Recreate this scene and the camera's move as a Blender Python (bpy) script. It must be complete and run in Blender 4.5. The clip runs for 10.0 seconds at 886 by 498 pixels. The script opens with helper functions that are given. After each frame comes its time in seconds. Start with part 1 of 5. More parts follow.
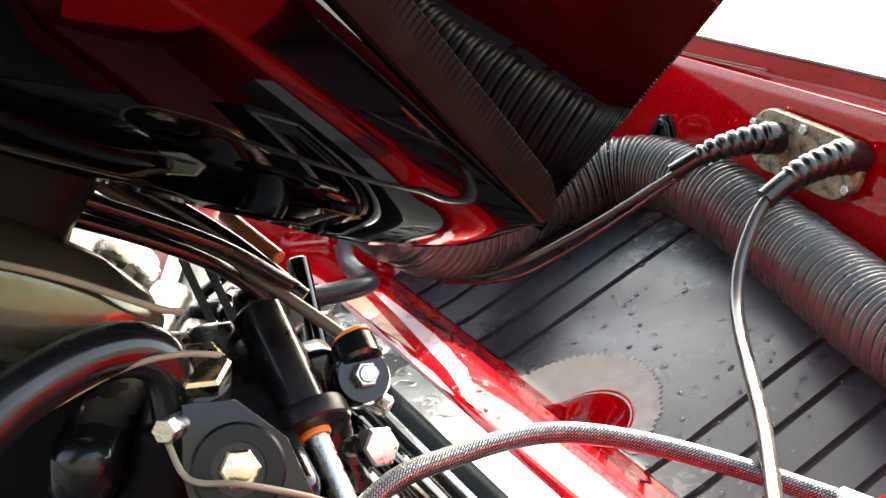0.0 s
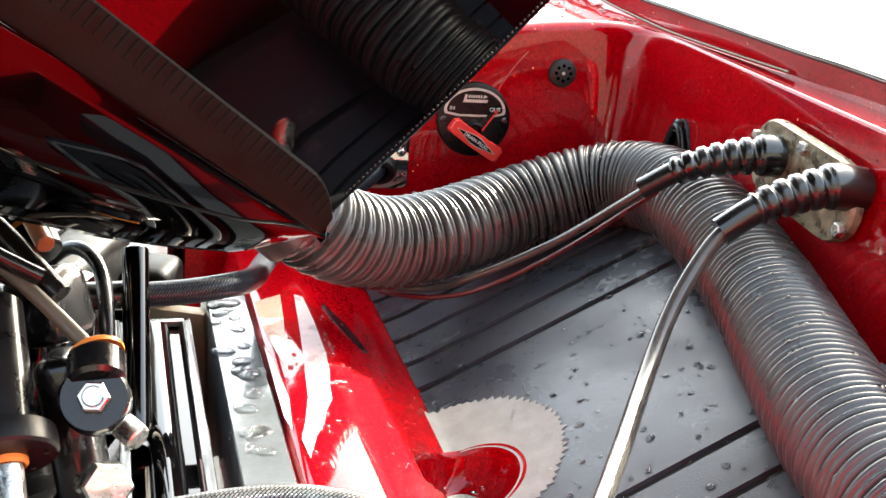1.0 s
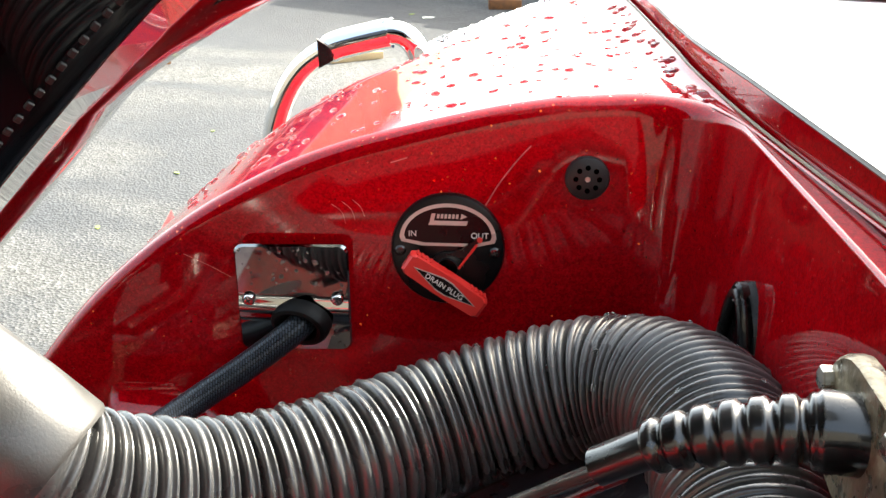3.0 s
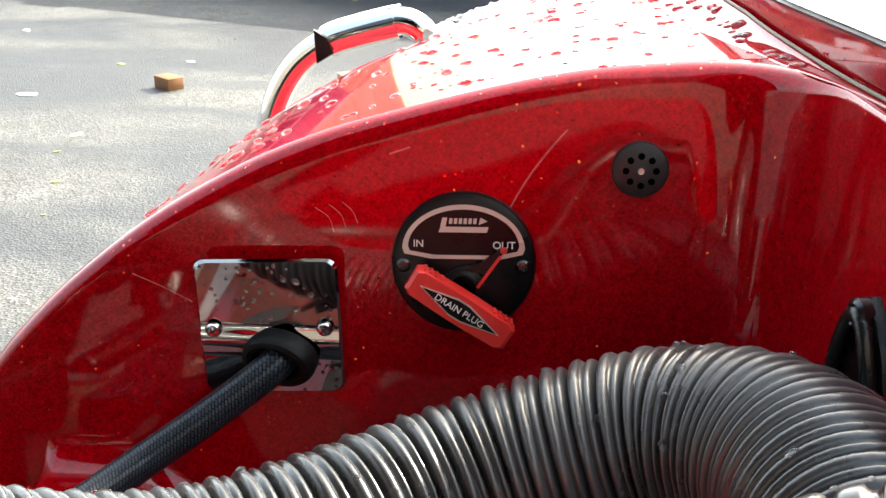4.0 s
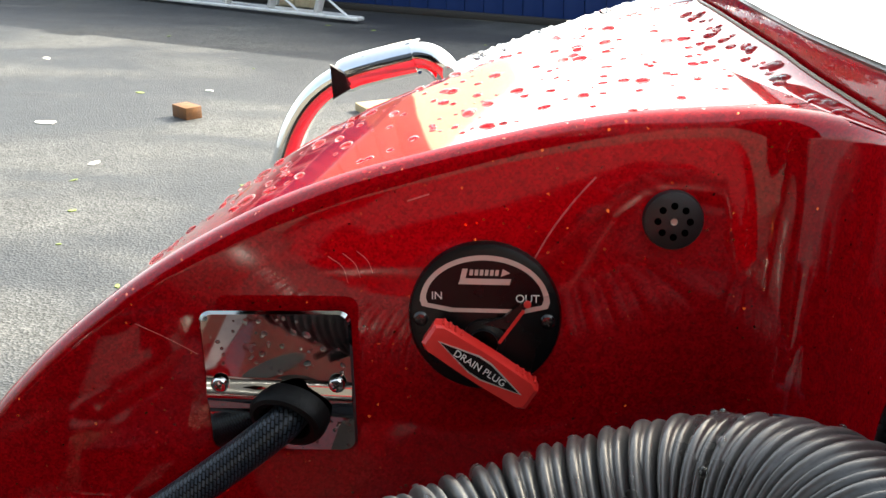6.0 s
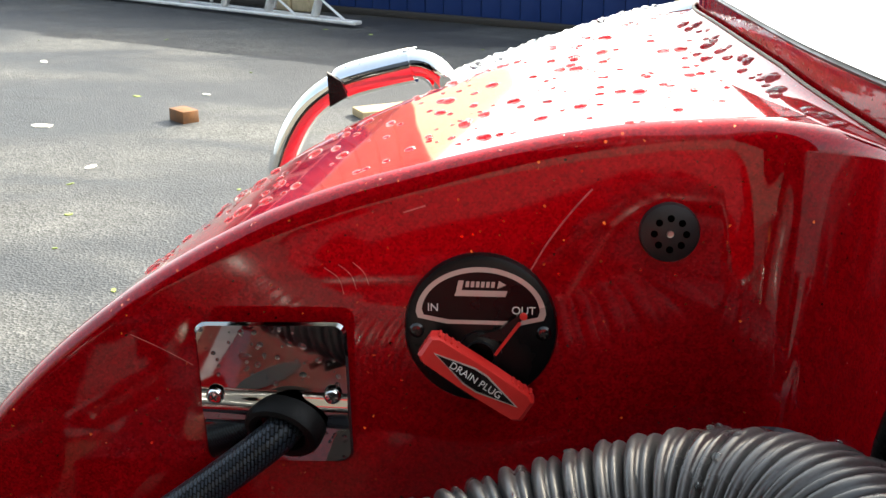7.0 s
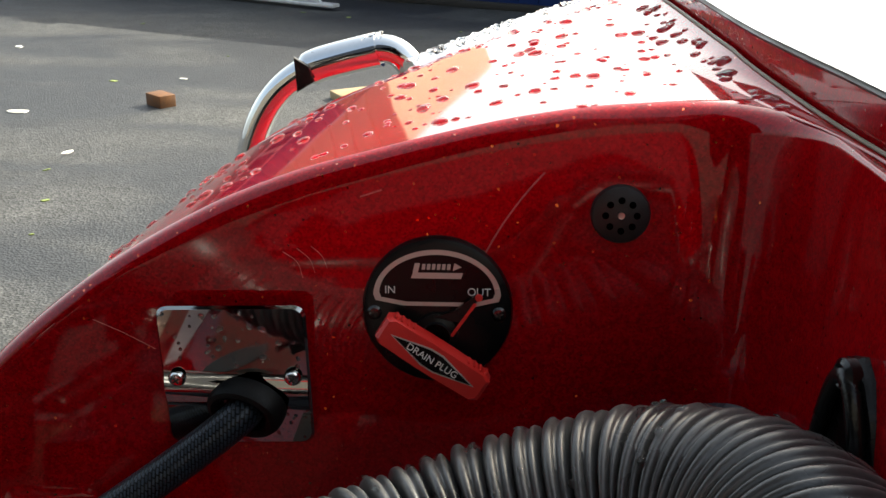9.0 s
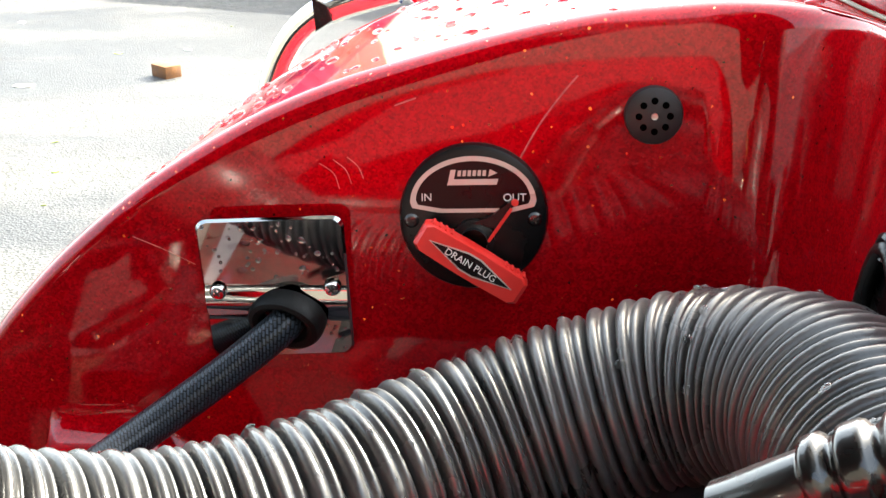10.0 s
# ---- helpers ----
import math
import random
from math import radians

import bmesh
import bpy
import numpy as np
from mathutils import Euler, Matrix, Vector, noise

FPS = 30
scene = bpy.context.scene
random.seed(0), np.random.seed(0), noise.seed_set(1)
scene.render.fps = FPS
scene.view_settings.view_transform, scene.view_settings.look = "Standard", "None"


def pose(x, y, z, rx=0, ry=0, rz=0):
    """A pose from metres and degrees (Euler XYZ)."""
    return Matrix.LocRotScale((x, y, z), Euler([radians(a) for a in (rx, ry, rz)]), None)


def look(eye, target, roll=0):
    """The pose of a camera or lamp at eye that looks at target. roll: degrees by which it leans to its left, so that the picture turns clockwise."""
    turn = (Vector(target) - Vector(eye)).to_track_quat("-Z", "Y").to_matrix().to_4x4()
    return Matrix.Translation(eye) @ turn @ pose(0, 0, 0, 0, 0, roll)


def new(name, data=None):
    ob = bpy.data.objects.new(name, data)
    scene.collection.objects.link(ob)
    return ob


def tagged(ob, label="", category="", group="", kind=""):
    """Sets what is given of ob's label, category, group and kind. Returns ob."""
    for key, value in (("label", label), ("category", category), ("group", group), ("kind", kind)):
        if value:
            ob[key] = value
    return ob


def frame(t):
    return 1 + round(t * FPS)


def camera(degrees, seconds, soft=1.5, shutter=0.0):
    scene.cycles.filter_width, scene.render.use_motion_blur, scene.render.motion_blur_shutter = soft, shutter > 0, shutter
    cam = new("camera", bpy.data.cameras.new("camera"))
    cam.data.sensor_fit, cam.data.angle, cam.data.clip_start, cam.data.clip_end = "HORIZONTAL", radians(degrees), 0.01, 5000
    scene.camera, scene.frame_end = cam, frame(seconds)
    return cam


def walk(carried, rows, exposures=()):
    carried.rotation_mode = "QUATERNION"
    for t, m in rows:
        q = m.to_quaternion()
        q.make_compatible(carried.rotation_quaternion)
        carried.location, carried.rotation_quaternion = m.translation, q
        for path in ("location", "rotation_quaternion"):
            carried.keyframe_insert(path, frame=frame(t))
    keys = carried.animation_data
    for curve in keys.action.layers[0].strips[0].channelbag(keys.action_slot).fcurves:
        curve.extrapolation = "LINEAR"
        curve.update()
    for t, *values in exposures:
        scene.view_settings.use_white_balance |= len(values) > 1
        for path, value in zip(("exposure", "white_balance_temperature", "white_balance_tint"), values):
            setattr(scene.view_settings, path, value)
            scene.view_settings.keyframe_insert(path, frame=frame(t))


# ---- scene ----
cam = camera(42.0, 10.0)
PATH = [
    (0, (0.211, 0.085, 1.328), (0.795, 1.884, 0.678), 3.2),
    (0.1, (0.259, 0.049, 1.306), (0.739, 1.902, 0.726), 2.8),
    (0.3, (0.359, 0.052, 1.318), (0.667, 1.929, 0.701), 2.8),
    (0.4, (0.410, 0.002, 1.346), (0.629, 1.898, 0.748), 1.1),
    (0.5, (0.443, 0.068, 1.331), (0.659, 1.942, 0.669), 1.6),
    (0.6, (0.472, 0.060, 1.321), (0.664, 1.946, 0.684), -0.1),
    (0.8, (0.522, 0.100, 1.314), (0.664, 1.989, 0.674), 0.5),
    (1, (0.551, 0.207, 1.299), (0.742, 2.075, 0.612), 4.8),
    (1.3, (0.590, 0.329, 1.283), (0.818, 2.215, 0.659), 5.4),
    (1.5, (0.626, 0.443, 1.265), (0.815, 2.302, 0.552), 6.4),
    (1.6, (0.633, 0.487, 1.250), (0.815, 2.320, 0.470), 5.7),
    (1.8, (0.657, 0.517, 1.246), (0.770, 2.324, 0.397), 4.8),
    (2, (0.689, 0.541, 1.272), (0.654, 2.323, 0.364), 3.1),
    (2.5, (0.794, 0.583, 1.322), (0.572, 2.421, 0.565), 0.7),
    (2.8, (0.808, 0.638, 1.308), (0.595, 2.491, 0.586), 1.6),
    (3, (0.819, 0.697, 1.314), (0.542, 2.528, 0.556), 0.5),
    (3.2, (0.805, 0.736, 1.305), (0.506, 2.575, 0.576), 0.4),
    (4.3, (0.798, 0.890, 1.228), (0.470, 2.734, 0.528), -1.0),
    (4.5, (0.796, 0.898, 1.230), (0.455, 2.749, 0.552), -0.7),
    (5, (0.793, 0.896, 1.237), (0.451, 2.752, 0.575), -0.5),
    (5.5, (0.791, 0.897, 1.236), (0.440, 2.749, 0.568), -0.6),
    (7, (0.791, 0.901, 1.241), (0.446, 2.757, 0.581), -0.3),
    (7.5, (0.793, 0.901, 1.245), (0.449, 2.756, 0.582), -0.4),
    (8, (0.797, 0.899, 1.262), (0.460, 2.772, 0.646), -0.6),
    (8.5, (0.804, 0.895, 1.270), (0.466, 2.777, 0.684), -0.8),
    (8.6, (0.804, 0.896, 1.273), (0.466, 2.778, 0.685), -1.3),
    (9, (0.807, 0.893, 1.245), (0.494, 2.745, 0.556), -0.5),
    (9.5, (0.801, 0.898, 1.219), (0.509, 2.713, 0.432), 0.2),
    (10, (0.793, 0.871, 1.214), (0.471, 2.703, 0.479), -2.1),
]
walk(cam, [(t, look(eye, target, roll)) for t, eye, target, roll in PATH],
     exposures=[(0.0, 2.77, 6700, 4), (0.5, 3.04, 6700, 4), (1.0, 3.10, 6700, 4), (1.5, 3.08, 6700, 4), (2.0, 2.84, 6700, 4), (2.5, 3.37, 6700, 4), (3.0, 2.56, 6700, 4), (4.5, 2.48, 6700, 4), (5.5, 2.18, 6700, 4), (7.5, 1.98, 6700, 4), (8.0, 1.63, 6700, 4), (8.5, 1.38, 6700, 4), (9.0, 1.2, 6700, 4), (9.5, 2.40, 6700, 4), (10.0, 3.05, 6700, 4)])

# ---- light ----
SUN_FROM = Vector((0.522, 0.668, 0.530)).normalized()
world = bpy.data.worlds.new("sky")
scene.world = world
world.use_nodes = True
wn = world.node_tree.nodes
sky = wn.new("ShaderNodeTexSky")
sky.sky_type, sky.sun_disc = "NISHITA", False
sky.sun_elevation = math.asin(SUN_FROM.z)
sky.sun_rotation = math.atan2(SUN_FROM.x, SUN_FROM.y)
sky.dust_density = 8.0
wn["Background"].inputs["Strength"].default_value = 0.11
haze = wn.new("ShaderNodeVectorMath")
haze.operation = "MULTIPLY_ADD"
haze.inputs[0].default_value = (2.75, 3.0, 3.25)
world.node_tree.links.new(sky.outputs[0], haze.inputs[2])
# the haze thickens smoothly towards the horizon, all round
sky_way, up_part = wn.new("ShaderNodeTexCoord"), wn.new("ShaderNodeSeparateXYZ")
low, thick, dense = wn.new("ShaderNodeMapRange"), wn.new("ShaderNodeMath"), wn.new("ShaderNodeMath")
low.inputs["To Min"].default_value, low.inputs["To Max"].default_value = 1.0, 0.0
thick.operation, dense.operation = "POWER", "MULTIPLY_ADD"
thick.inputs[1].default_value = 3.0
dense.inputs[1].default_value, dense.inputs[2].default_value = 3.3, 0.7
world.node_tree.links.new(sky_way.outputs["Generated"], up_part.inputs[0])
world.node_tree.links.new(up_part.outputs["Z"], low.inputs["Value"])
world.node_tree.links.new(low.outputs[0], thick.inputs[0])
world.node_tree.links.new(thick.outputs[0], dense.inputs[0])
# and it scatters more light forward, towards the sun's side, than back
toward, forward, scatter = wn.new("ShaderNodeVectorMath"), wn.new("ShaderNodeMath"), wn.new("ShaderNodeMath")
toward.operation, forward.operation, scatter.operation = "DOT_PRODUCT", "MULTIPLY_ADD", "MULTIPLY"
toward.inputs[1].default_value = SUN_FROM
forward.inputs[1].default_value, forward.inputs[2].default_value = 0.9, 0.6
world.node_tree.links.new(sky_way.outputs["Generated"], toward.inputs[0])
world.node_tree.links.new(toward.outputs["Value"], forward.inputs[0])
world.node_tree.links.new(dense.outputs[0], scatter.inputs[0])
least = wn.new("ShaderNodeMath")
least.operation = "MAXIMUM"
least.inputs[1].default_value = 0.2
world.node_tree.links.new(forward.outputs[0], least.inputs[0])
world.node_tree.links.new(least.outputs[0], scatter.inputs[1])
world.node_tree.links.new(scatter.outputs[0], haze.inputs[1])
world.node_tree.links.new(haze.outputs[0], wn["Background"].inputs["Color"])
sun_data = bpy.data.lights.new("sun", "SUN")
sun_data.energy, sun_data.angle, sun_data.color = 5.0, radians(0.6), (1.0, 0.95, 0.88)
sun = new("sun", sun_data)
sun.rotation_mode = "QUATERNION"
sun.rotation_quaternion = SUN_FROM.to_track_quat("Z", "Y")


# ---- materials ----
def mat(name, colour, rough=0.5, metal=0.0, coat=0.0, coat_rough=0.03, vary=0.15, scale=30.0, bump=0.0, bump_scale=200.0,
        rough_vary=0.1, specular=0.5):
    """A surface with colour and gloss that vary at two scales, and a fine relief."""
    m = bpy.data.materials.new(name)
    m.use_nodes = True
    n, k = m.node_tree.nodes, m.node_tree.links
    b = n["Principled BSDF"]
    b.inputs["Metallic"].default_value = metal
    b.inputs["Coat Weight"].default_value, b.inputs["Coat Roughness"].default_value = coat, coat_rough
    b.inputs["Specular IOR Level"].default_value = specular
    co = n.new("ShaderNodeTexCoord")
    big, fine = n.new("ShaderNodeTexNoise"), n.new("ShaderNodeTexNoise")
    big.inputs["Scale"].default_value, big.inputs["Detail"].default_value = scale, 5.0
    fine.inputs["Scale"].default_value, fine.inputs["Detail"].default_value = bump_scale, 3.0
    for t in (big, fine):
        k.new(co.outputs["Object"], t.inputs["Vector"])
    both = n.new("ShaderNodeMath")
    both.operation = "MULTIPLY_ADD"
    both.inputs[1].default_value = 0.4
    k.new(fine.outputs["Fac"], both.inputs[0])
    k.new(big.outputs["Fac"], both.inputs[2])
    ramp = n.new("ShaderNodeMapRange")
    ramp.inputs["From Min"].default_value, ramp.inputs["From Max"].default_value = 0.4, 1.0
    ramp.inputs["To Min"].default_value, ramp.inputs["To Max"].default_value = 1.0 - vary, 1.0 + vary
    k.new(both.outputs[0], ramp.inputs["Value"])
    mul = n.new("ShaderNodeVectorMath")
    mul.operation = "SCALE"
    mul.inputs[0].default_value = colour
    k.new(ramp.outputs[0], mul.inputs["Scale"])
    k.new(mul.outputs[0], b.inputs["Base Color"])
    rr = n.new("ShaderNodeMapRange")
    rr.inputs["From Min"].default_value, rr.inputs["From Max"].default_value = 0.35, 0.65
    rr.inputs["To Min"].default_value, rr.inputs["To Max"].default_value = max(rough - rough_vary, 0.02), min(rough + rough_vary, 1.0)
    k.new(big.outputs["Fac"], rr.inputs["Value"])
    k.new(rr.outputs[0], b.inputs["Roughness"])
    if bump:
        bp = n.new("ShaderNodeBump")
        bp.inputs["Strength"].default_value, bp.inputs["Distance"].default_value = 1.0, bump
        k.new(fine.outputs["Fac"], bp.inputs["Height"])
        k.new(bp.outputs[0], b.inputs["Normal"])
    return m


def flake_mat(name, colour, cell=800.0):
    """Metal-flake gelcoat: small flakes of many brightnesses, a few of them glinting, under a clear coat."""
    m = bpy.data.materials.new(name)
    m.use_nodes = True
    n, k = m.node_tree.nodes, m.node_tree.links
    b = n["Principled BSDF"]
    co = n.new("ShaderNodeTexCoord")
    v = n.new("ShaderNodeTexVoronoi")
    v.inputs["Scale"].default_value = cell
    k.new(co.outputs["Object"], v.inputs["Vector"])
    cloud, mottle = n.new("ShaderNodeTexNoise"), n.new("ShaderNodeTexNoise")
    cloud.inputs["Scale"].default_value, cloud.inputs["Detail"].default_value = 14.0, 6.0
    mottle.inputs["Scale"].default_value, mottle.inputs["Detail"].default_value = 170.0, 3.0
    for t in (cloud, mottle):
        k.new(co.outputs["Object"], t.inputs["Vector"])
    sep = n.new("ShaderNodeSeparateColor")
    k.new(v.outputs["Color"], sep.inputs[0])

    def spread(source, low, high, a=0.0, z=1.0):
        r = n.new("ShaderNodeMapRange")
        r.inputs["From Min"].default_value, r.inputs["From Max"].default_value = a, z
        r.inputs["To Min"].default_value, r.inputs["To Max"].default_value = low, high
        k.new(source, r.inputs["Value"])
        return r.outputs[0]

    def times(p, q):
        mm = n.new("ShaderNodeMath")
        mm.operation = "MULTIPLY"
        k.new(p, mm.inputs[0])
        k.new(q, mm.inputs[1])
        return mm.outputs[0]

    f = times(times(spread(sep.outputs[0], 0.72, 1.28), spread(cloud.outputs["Fac"], 0.8, 1.2)), spread(mottle.outputs["Fac"], 0.86, 1.14, 0.3, 0.7))
    mul = n.new("ShaderNodeVectorMath")
    mul.operation = "SCALE"
    mul.inputs[0].default_value = colour
    k.new(f, mul.inputs["Scale"])
    glint = spread(sep.outputs[1], 0.0, 1.0, 0.9945, 0.9965)
    gold = n.new("ShaderNodeMix")
    gold.data_type = "RGBA"
    gold.inputs["B"].default_value = (0.55, 0.07, 0.012, 1)
    k.new(glint, gold.inputs["Factor"])
    k.new(mul.outputs[0], gold.inputs["A"])
    k.new(gold.outputs["Result"], b.inputs["Base Color"])
    k.new(spread(sep.outputs[1], 0.12, 1.0, 0.9945, 0.9965), b.inputs["Metallic"])
    k.new(spread(sep.outputs[1], 0.38, 0.2, 0.9945, 0.9965), b.inputs["Roughness"])
    b.inputs["Specular IOR Level"].default_value = 0.0
    b.inputs["Coat Weight"].default_value, b.inputs["Coat Roughness"].default_value, b.inputs["Coat IOR"].default_value = 1.0, 0.045, 1.46
    geo = n.new("ShaderNodeNewGeometry")
    off = n.new("ShaderNodeVectorMath")
    off.operation = "MULTIPLY_ADD"
    mid = n.new("ShaderNodeVectorMath")
    mid.operation = "SUBTRACT"
    mid.inputs[1].default_value = (0.5, 0.5, 0.5)
    k.new(v.outputs["Color"], mid.inputs[0])
    k.new(mid.outputs[0], off.inputs[0])
    k.new(spread(sep.outputs[1], 0.22, 0.6, 0.9945, 0.9965), off.inputs[1])
    k.new(geo.outputs["Normal"], off.inputs[2])
    nn = n.new("ShaderNodeVectorMath")
    nn.operation = "NORMALIZE"
    k.new(off.outputs[0], nn.inputs[0])
    k.new(nn.outputs[0], b.inputs["Normal"])
    return m


def braid_mat(name, dark, light, along, round_, metal=0.0, rough=0.45):
    """Woven sleeve: crossed strands laid out along the tube's own coordinates."""
    m = bpy.data.materials.new(name)
    m.use_nodes = True
    n, k = m.node_tree.nodes, m.node_tree.links
    b = n["Principled BSDF"]
    uv = n.new("ShaderNodeUVMap")
    sc = n.new("ShaderNodeVectorMath")
    sc.operation = "MULTIPLY"
    sc.inputs[1].default_value = (along, round_, 1.0)
    k.new(uv.outputs[0], sc.inputs[0])
    rot = n.new("ShaderNodeVectorRotate")
    rot.rotation_type = "Z_AXIS"
    rot.inputs["Angle"].default_value = radians(45)
    k.new(sc.outputs[0], rot.inputs["Vector"])
    br = n.new("ShaderNodeTexBrick")
    br.offset, br.squash = 0.5, 1.0
    br.inputs["Scale"].default_value = 1.0
    br.inputs["Mortar Size"].default_value, br.inputs["Mortar Smooth"].default_value = 0.12, 0.4
    br.inputs["Brick Width"].default_value, br.inputs["Row Height"].default_value = 1.0, 0.5
    br.inputs["Color1"].default_value = (*light, 1)
    br.inputs["Color2"].default_value = (*[0.6 * c for c in light], 1)
    br.inputs["Mortar"].default_value = (*dark, 1)
    k.new(rot.outputs[0], br.inputs["Vector"])
    k.new(br.outputs["Color"], b.inputs["Base Color"])
    bp = n.new("ShaderNodeBump")
    bp.invert = True
    bp.inputs["Strength"].default_value, bp.inputs["Distance"].default_value = 1.0, 0.0006
    k.new(br.outputs["Fac"], bp.inputs["Height"])
    k.new(bp.outputs[0], b.inputs["Normal"])
    b.inputs["Metallic"].default_value, b.inputs["Roughness"].default_value = metal, rough
    b.inputs["Specular IOR Level"].default_value = 0.3
    return m


def mat_rubber():
    """Wet grey rubber with pale dried scuffs."""
    m = mat("grey_rubber_mat", (0.031, 0.035, 0.045), 0.34, vary=0.3, scale=9, bump=0.0002, bump_scale=700, rough_vary=0.12)
    n, k = m.node_tree.nodes, m.node_tree.links
    b = n["Principled BSDF"]
    base = b.inputs["Base Color"].links[0].from_socket
    co, scuff, wide = n.new("ShaderNodeTexCoord"), n.new("ShaderNodeTexNoise"), n.new("ShaderNodeTexNoise")
    scuff.inputs["Scale"].default_value, scuff.inputs["Detail"].default_value, scuff.inputs["Distortion"].default_value = 55.0, 6.0, 1.2
    wide.inputs["Scale"].default_value, wide.inputs["Detail"].default_value = 11.0, 2.0
    add = n.new("ShaderNodeMath")
    add.operation = "MULTIPLY"
    for t in (scuff, wide):
        k.new(co.outputs["Object"], t.inputs["Vector"])
    k.new(scuff.outputs["Fac"], add.inputs[0])
    k.new(wide.outputs["Fac"], add.inputs[1])
    r = n.new("ShaderNodeMapRange")
    r.inputs["From Min"].default_value, r.inputs["From Max"].default_value = 0.345, 0.40
    r.inputs["To Max"].default_value = 0.5
    k.new(add.outputs[0], r.inputs["Value"])
    mix = n.new("ShaderNodeMix")
    mix.data_type = "RGBA"
    mix.inputs["B"].default_value = (0.20, 0.215, 0.23, 1)
    k.new(r.outputs[0], mix.inputs["Factor"])
    k.new(base, mix.inputs["A"])
    k.new(mix.outputs["Result"], b.inputs["Base Color"])
    return m


def drop_mat():
    m = bpy.data.materials.new("water")
    m.use_nodes = True
    b = m.node_tree.nodes["Principled BSDF"]
    b.inputs["Base Color"].default_value = (1, 1, 1, 1)
    b.inputs["Roughness"].default_value = 0.01
    b.inputs["IOR"].default_value = 1.33
    b.inputs["Transmission Weight"].default_value = 1.0
    return m


def asphalt_mat():
    m = bpy.data.materials.new("asphalt")
    m.use_nodes = True
    n, k = m.node_tree.nodes, m.node_tree.links
    b = n["Principled BSDF"]
    co = n.new("ShaderNodeTexCoord")
    stain, grit, patch = n.new("ShaderNodeTexNoise"), n.new("ShaderNodeTexVoronoi"), n.new("ShaderNodeTexNoise")
    stretch = n.new("ShaderNodeVectorMath")
    stretch.operation = "MULTIPLY"
    stretch.inputs[1].default_value = (0.55, 1.3, 1.0)
    k.new(co.outputs["Object"], stretch.inputs[0])
    stain.inputs["Scale"].default_value, stain.inputs["Detail"].default_value = 0.9, 8.0
    stain.inputs["Distortion"].default_value = 0.6
    patch.inputs["Scale"].default_value, patch.inputs["Detail"].default_value = 6.0, 6.0
    grit.inputs["Scale"].default_value = 120.0
    k.new(stretch.outputs[0], stain.inputs["Vector"])
    k.new(co.outputs["Object"], patch.inputs["Vector"])
    k.new(co.outputs["Object"], grit.inputs["Vector"])
    dry = n.new("ShaderNodeMapRange")
    dry.inputs["From Min"].default_value, dry.inputs["From Max"].default_value = 0.46, 0.64
    dry.inputs["To Min"].default_value, dry.inputs["To Max"].default_value = 0.0, 1.0
    k.new(stain.outputs["Fac"], dry.inputs["Value"])
    mix = n.new("ShaderNodeMix")
    mix.data_type = "RGBA"
    mix.inputs["A"].default_value = (0.020, 0.0205, 0.021, 1)
    mix.inputs["B"].default_value = (0.060, 0.060, 0.057, 1)
    k.new(dry.outputs[0], mix.inputs["Factor"])
    sep = n.new("ShaderNodeSeparateColor")
    k.new(grit.outputs["Color"], sep.inputs[0])
    g = n.new("ShaderNodeMapRange")
    g.inputs["To Min"].default_value, g.inputs["To Max"].default_value = 0.25, 1.7
    k.new(sep.outputs[0], g.inputs["Value"])
    p = n.new("ShaderNodeMapRange")
    p.inputs["To Min"].default_value, p.inputs["To Max"].default_value = 0.4, 1.5
    k.new(patch.outputs["Fac"], p.inputs["Value"])
    gp = n.new("ShaderNodeMath")
    gp.operation = "MULTIPLY"
    k.new(g.outputs[0], gp.inputs[0])
    k.new(p.outputs[0], gp.inputs[1])
    mul = n.new("ShaderNodeVectorMath")
    mul.operation = "SCALE"
    k.new(mix.outputs["Result"], mul.inputs[0])
    k.new(gp.outputs[0], mul.inputs["Scale"])
    k.new(mul.outputs[0], b.inputs["Base Color"])
    bp = n.new("ShaderNodeBump")
    bp.inputs["Strength"].default_value, bp.inputs["Distance"].default_value = 1.0, 0.0025
    k.new(grit.outputs["Distance"], bp.inputs["Height"])
    k.new(bp.outputs[0], b.inputs["Normal"])
    rr = n.new("ShaderNodeMapRange")
    rr.inputs["To Min"].default_value, rr.inputs["To Max"].default_value = 0.55, 0.85
    k.new(dry.outputs[0], rr.inputs["Value"])
    k.new(rr.outputs[0], b.inputs["Roughness"])
    return m


RED = flake_mat("red_flake_gelcoat", (0.315, 0.0003, 0.0038))
RED_PLASTIC = mat("red_plastic", (0.62, 0.022, 0.018), 0.38, bump=0.0002, vary=0.1)
BLACK_GLOSS = mat("black_gloss_paint", (0.0005, 0.0005, 0.0006), 0.4, coat=0.85, coat_rough=0.025, vary=0.3, specular=0.0)
PAN_BLACK = mat("black_pan_paint", (0.0006, 0.0006, 0.0007), 0.4, coat=0.45, coat_rough=0.03, vary=0.3, specular=0.0)
for gloss in (BLACK_GLOSS, PAN_BLACK):
    gloss.node_tree.nodes["Principled BSDF"].inputs["Coat IOR"].default_value = 1.65
BLACK_PLASTIC = mat("black_plastic", (0.0035, 0.0035, 0.004), 0.3, specular=0.3, vary=0.3, bump=0.00015, bump_scale=900)
BLACK_RUBBER = mat("black_rubber", (0.008, 0.008, 0.008), 0.2, vary=0.35, bump=0.0002, bump_scale=600)
BLACK_METAL = mat("black_anodised_metal", (0.005, 0.005, 0.0055), 0.28, vary=0.4, coat=0.5, coat_rough=0.06, specular=0.25)
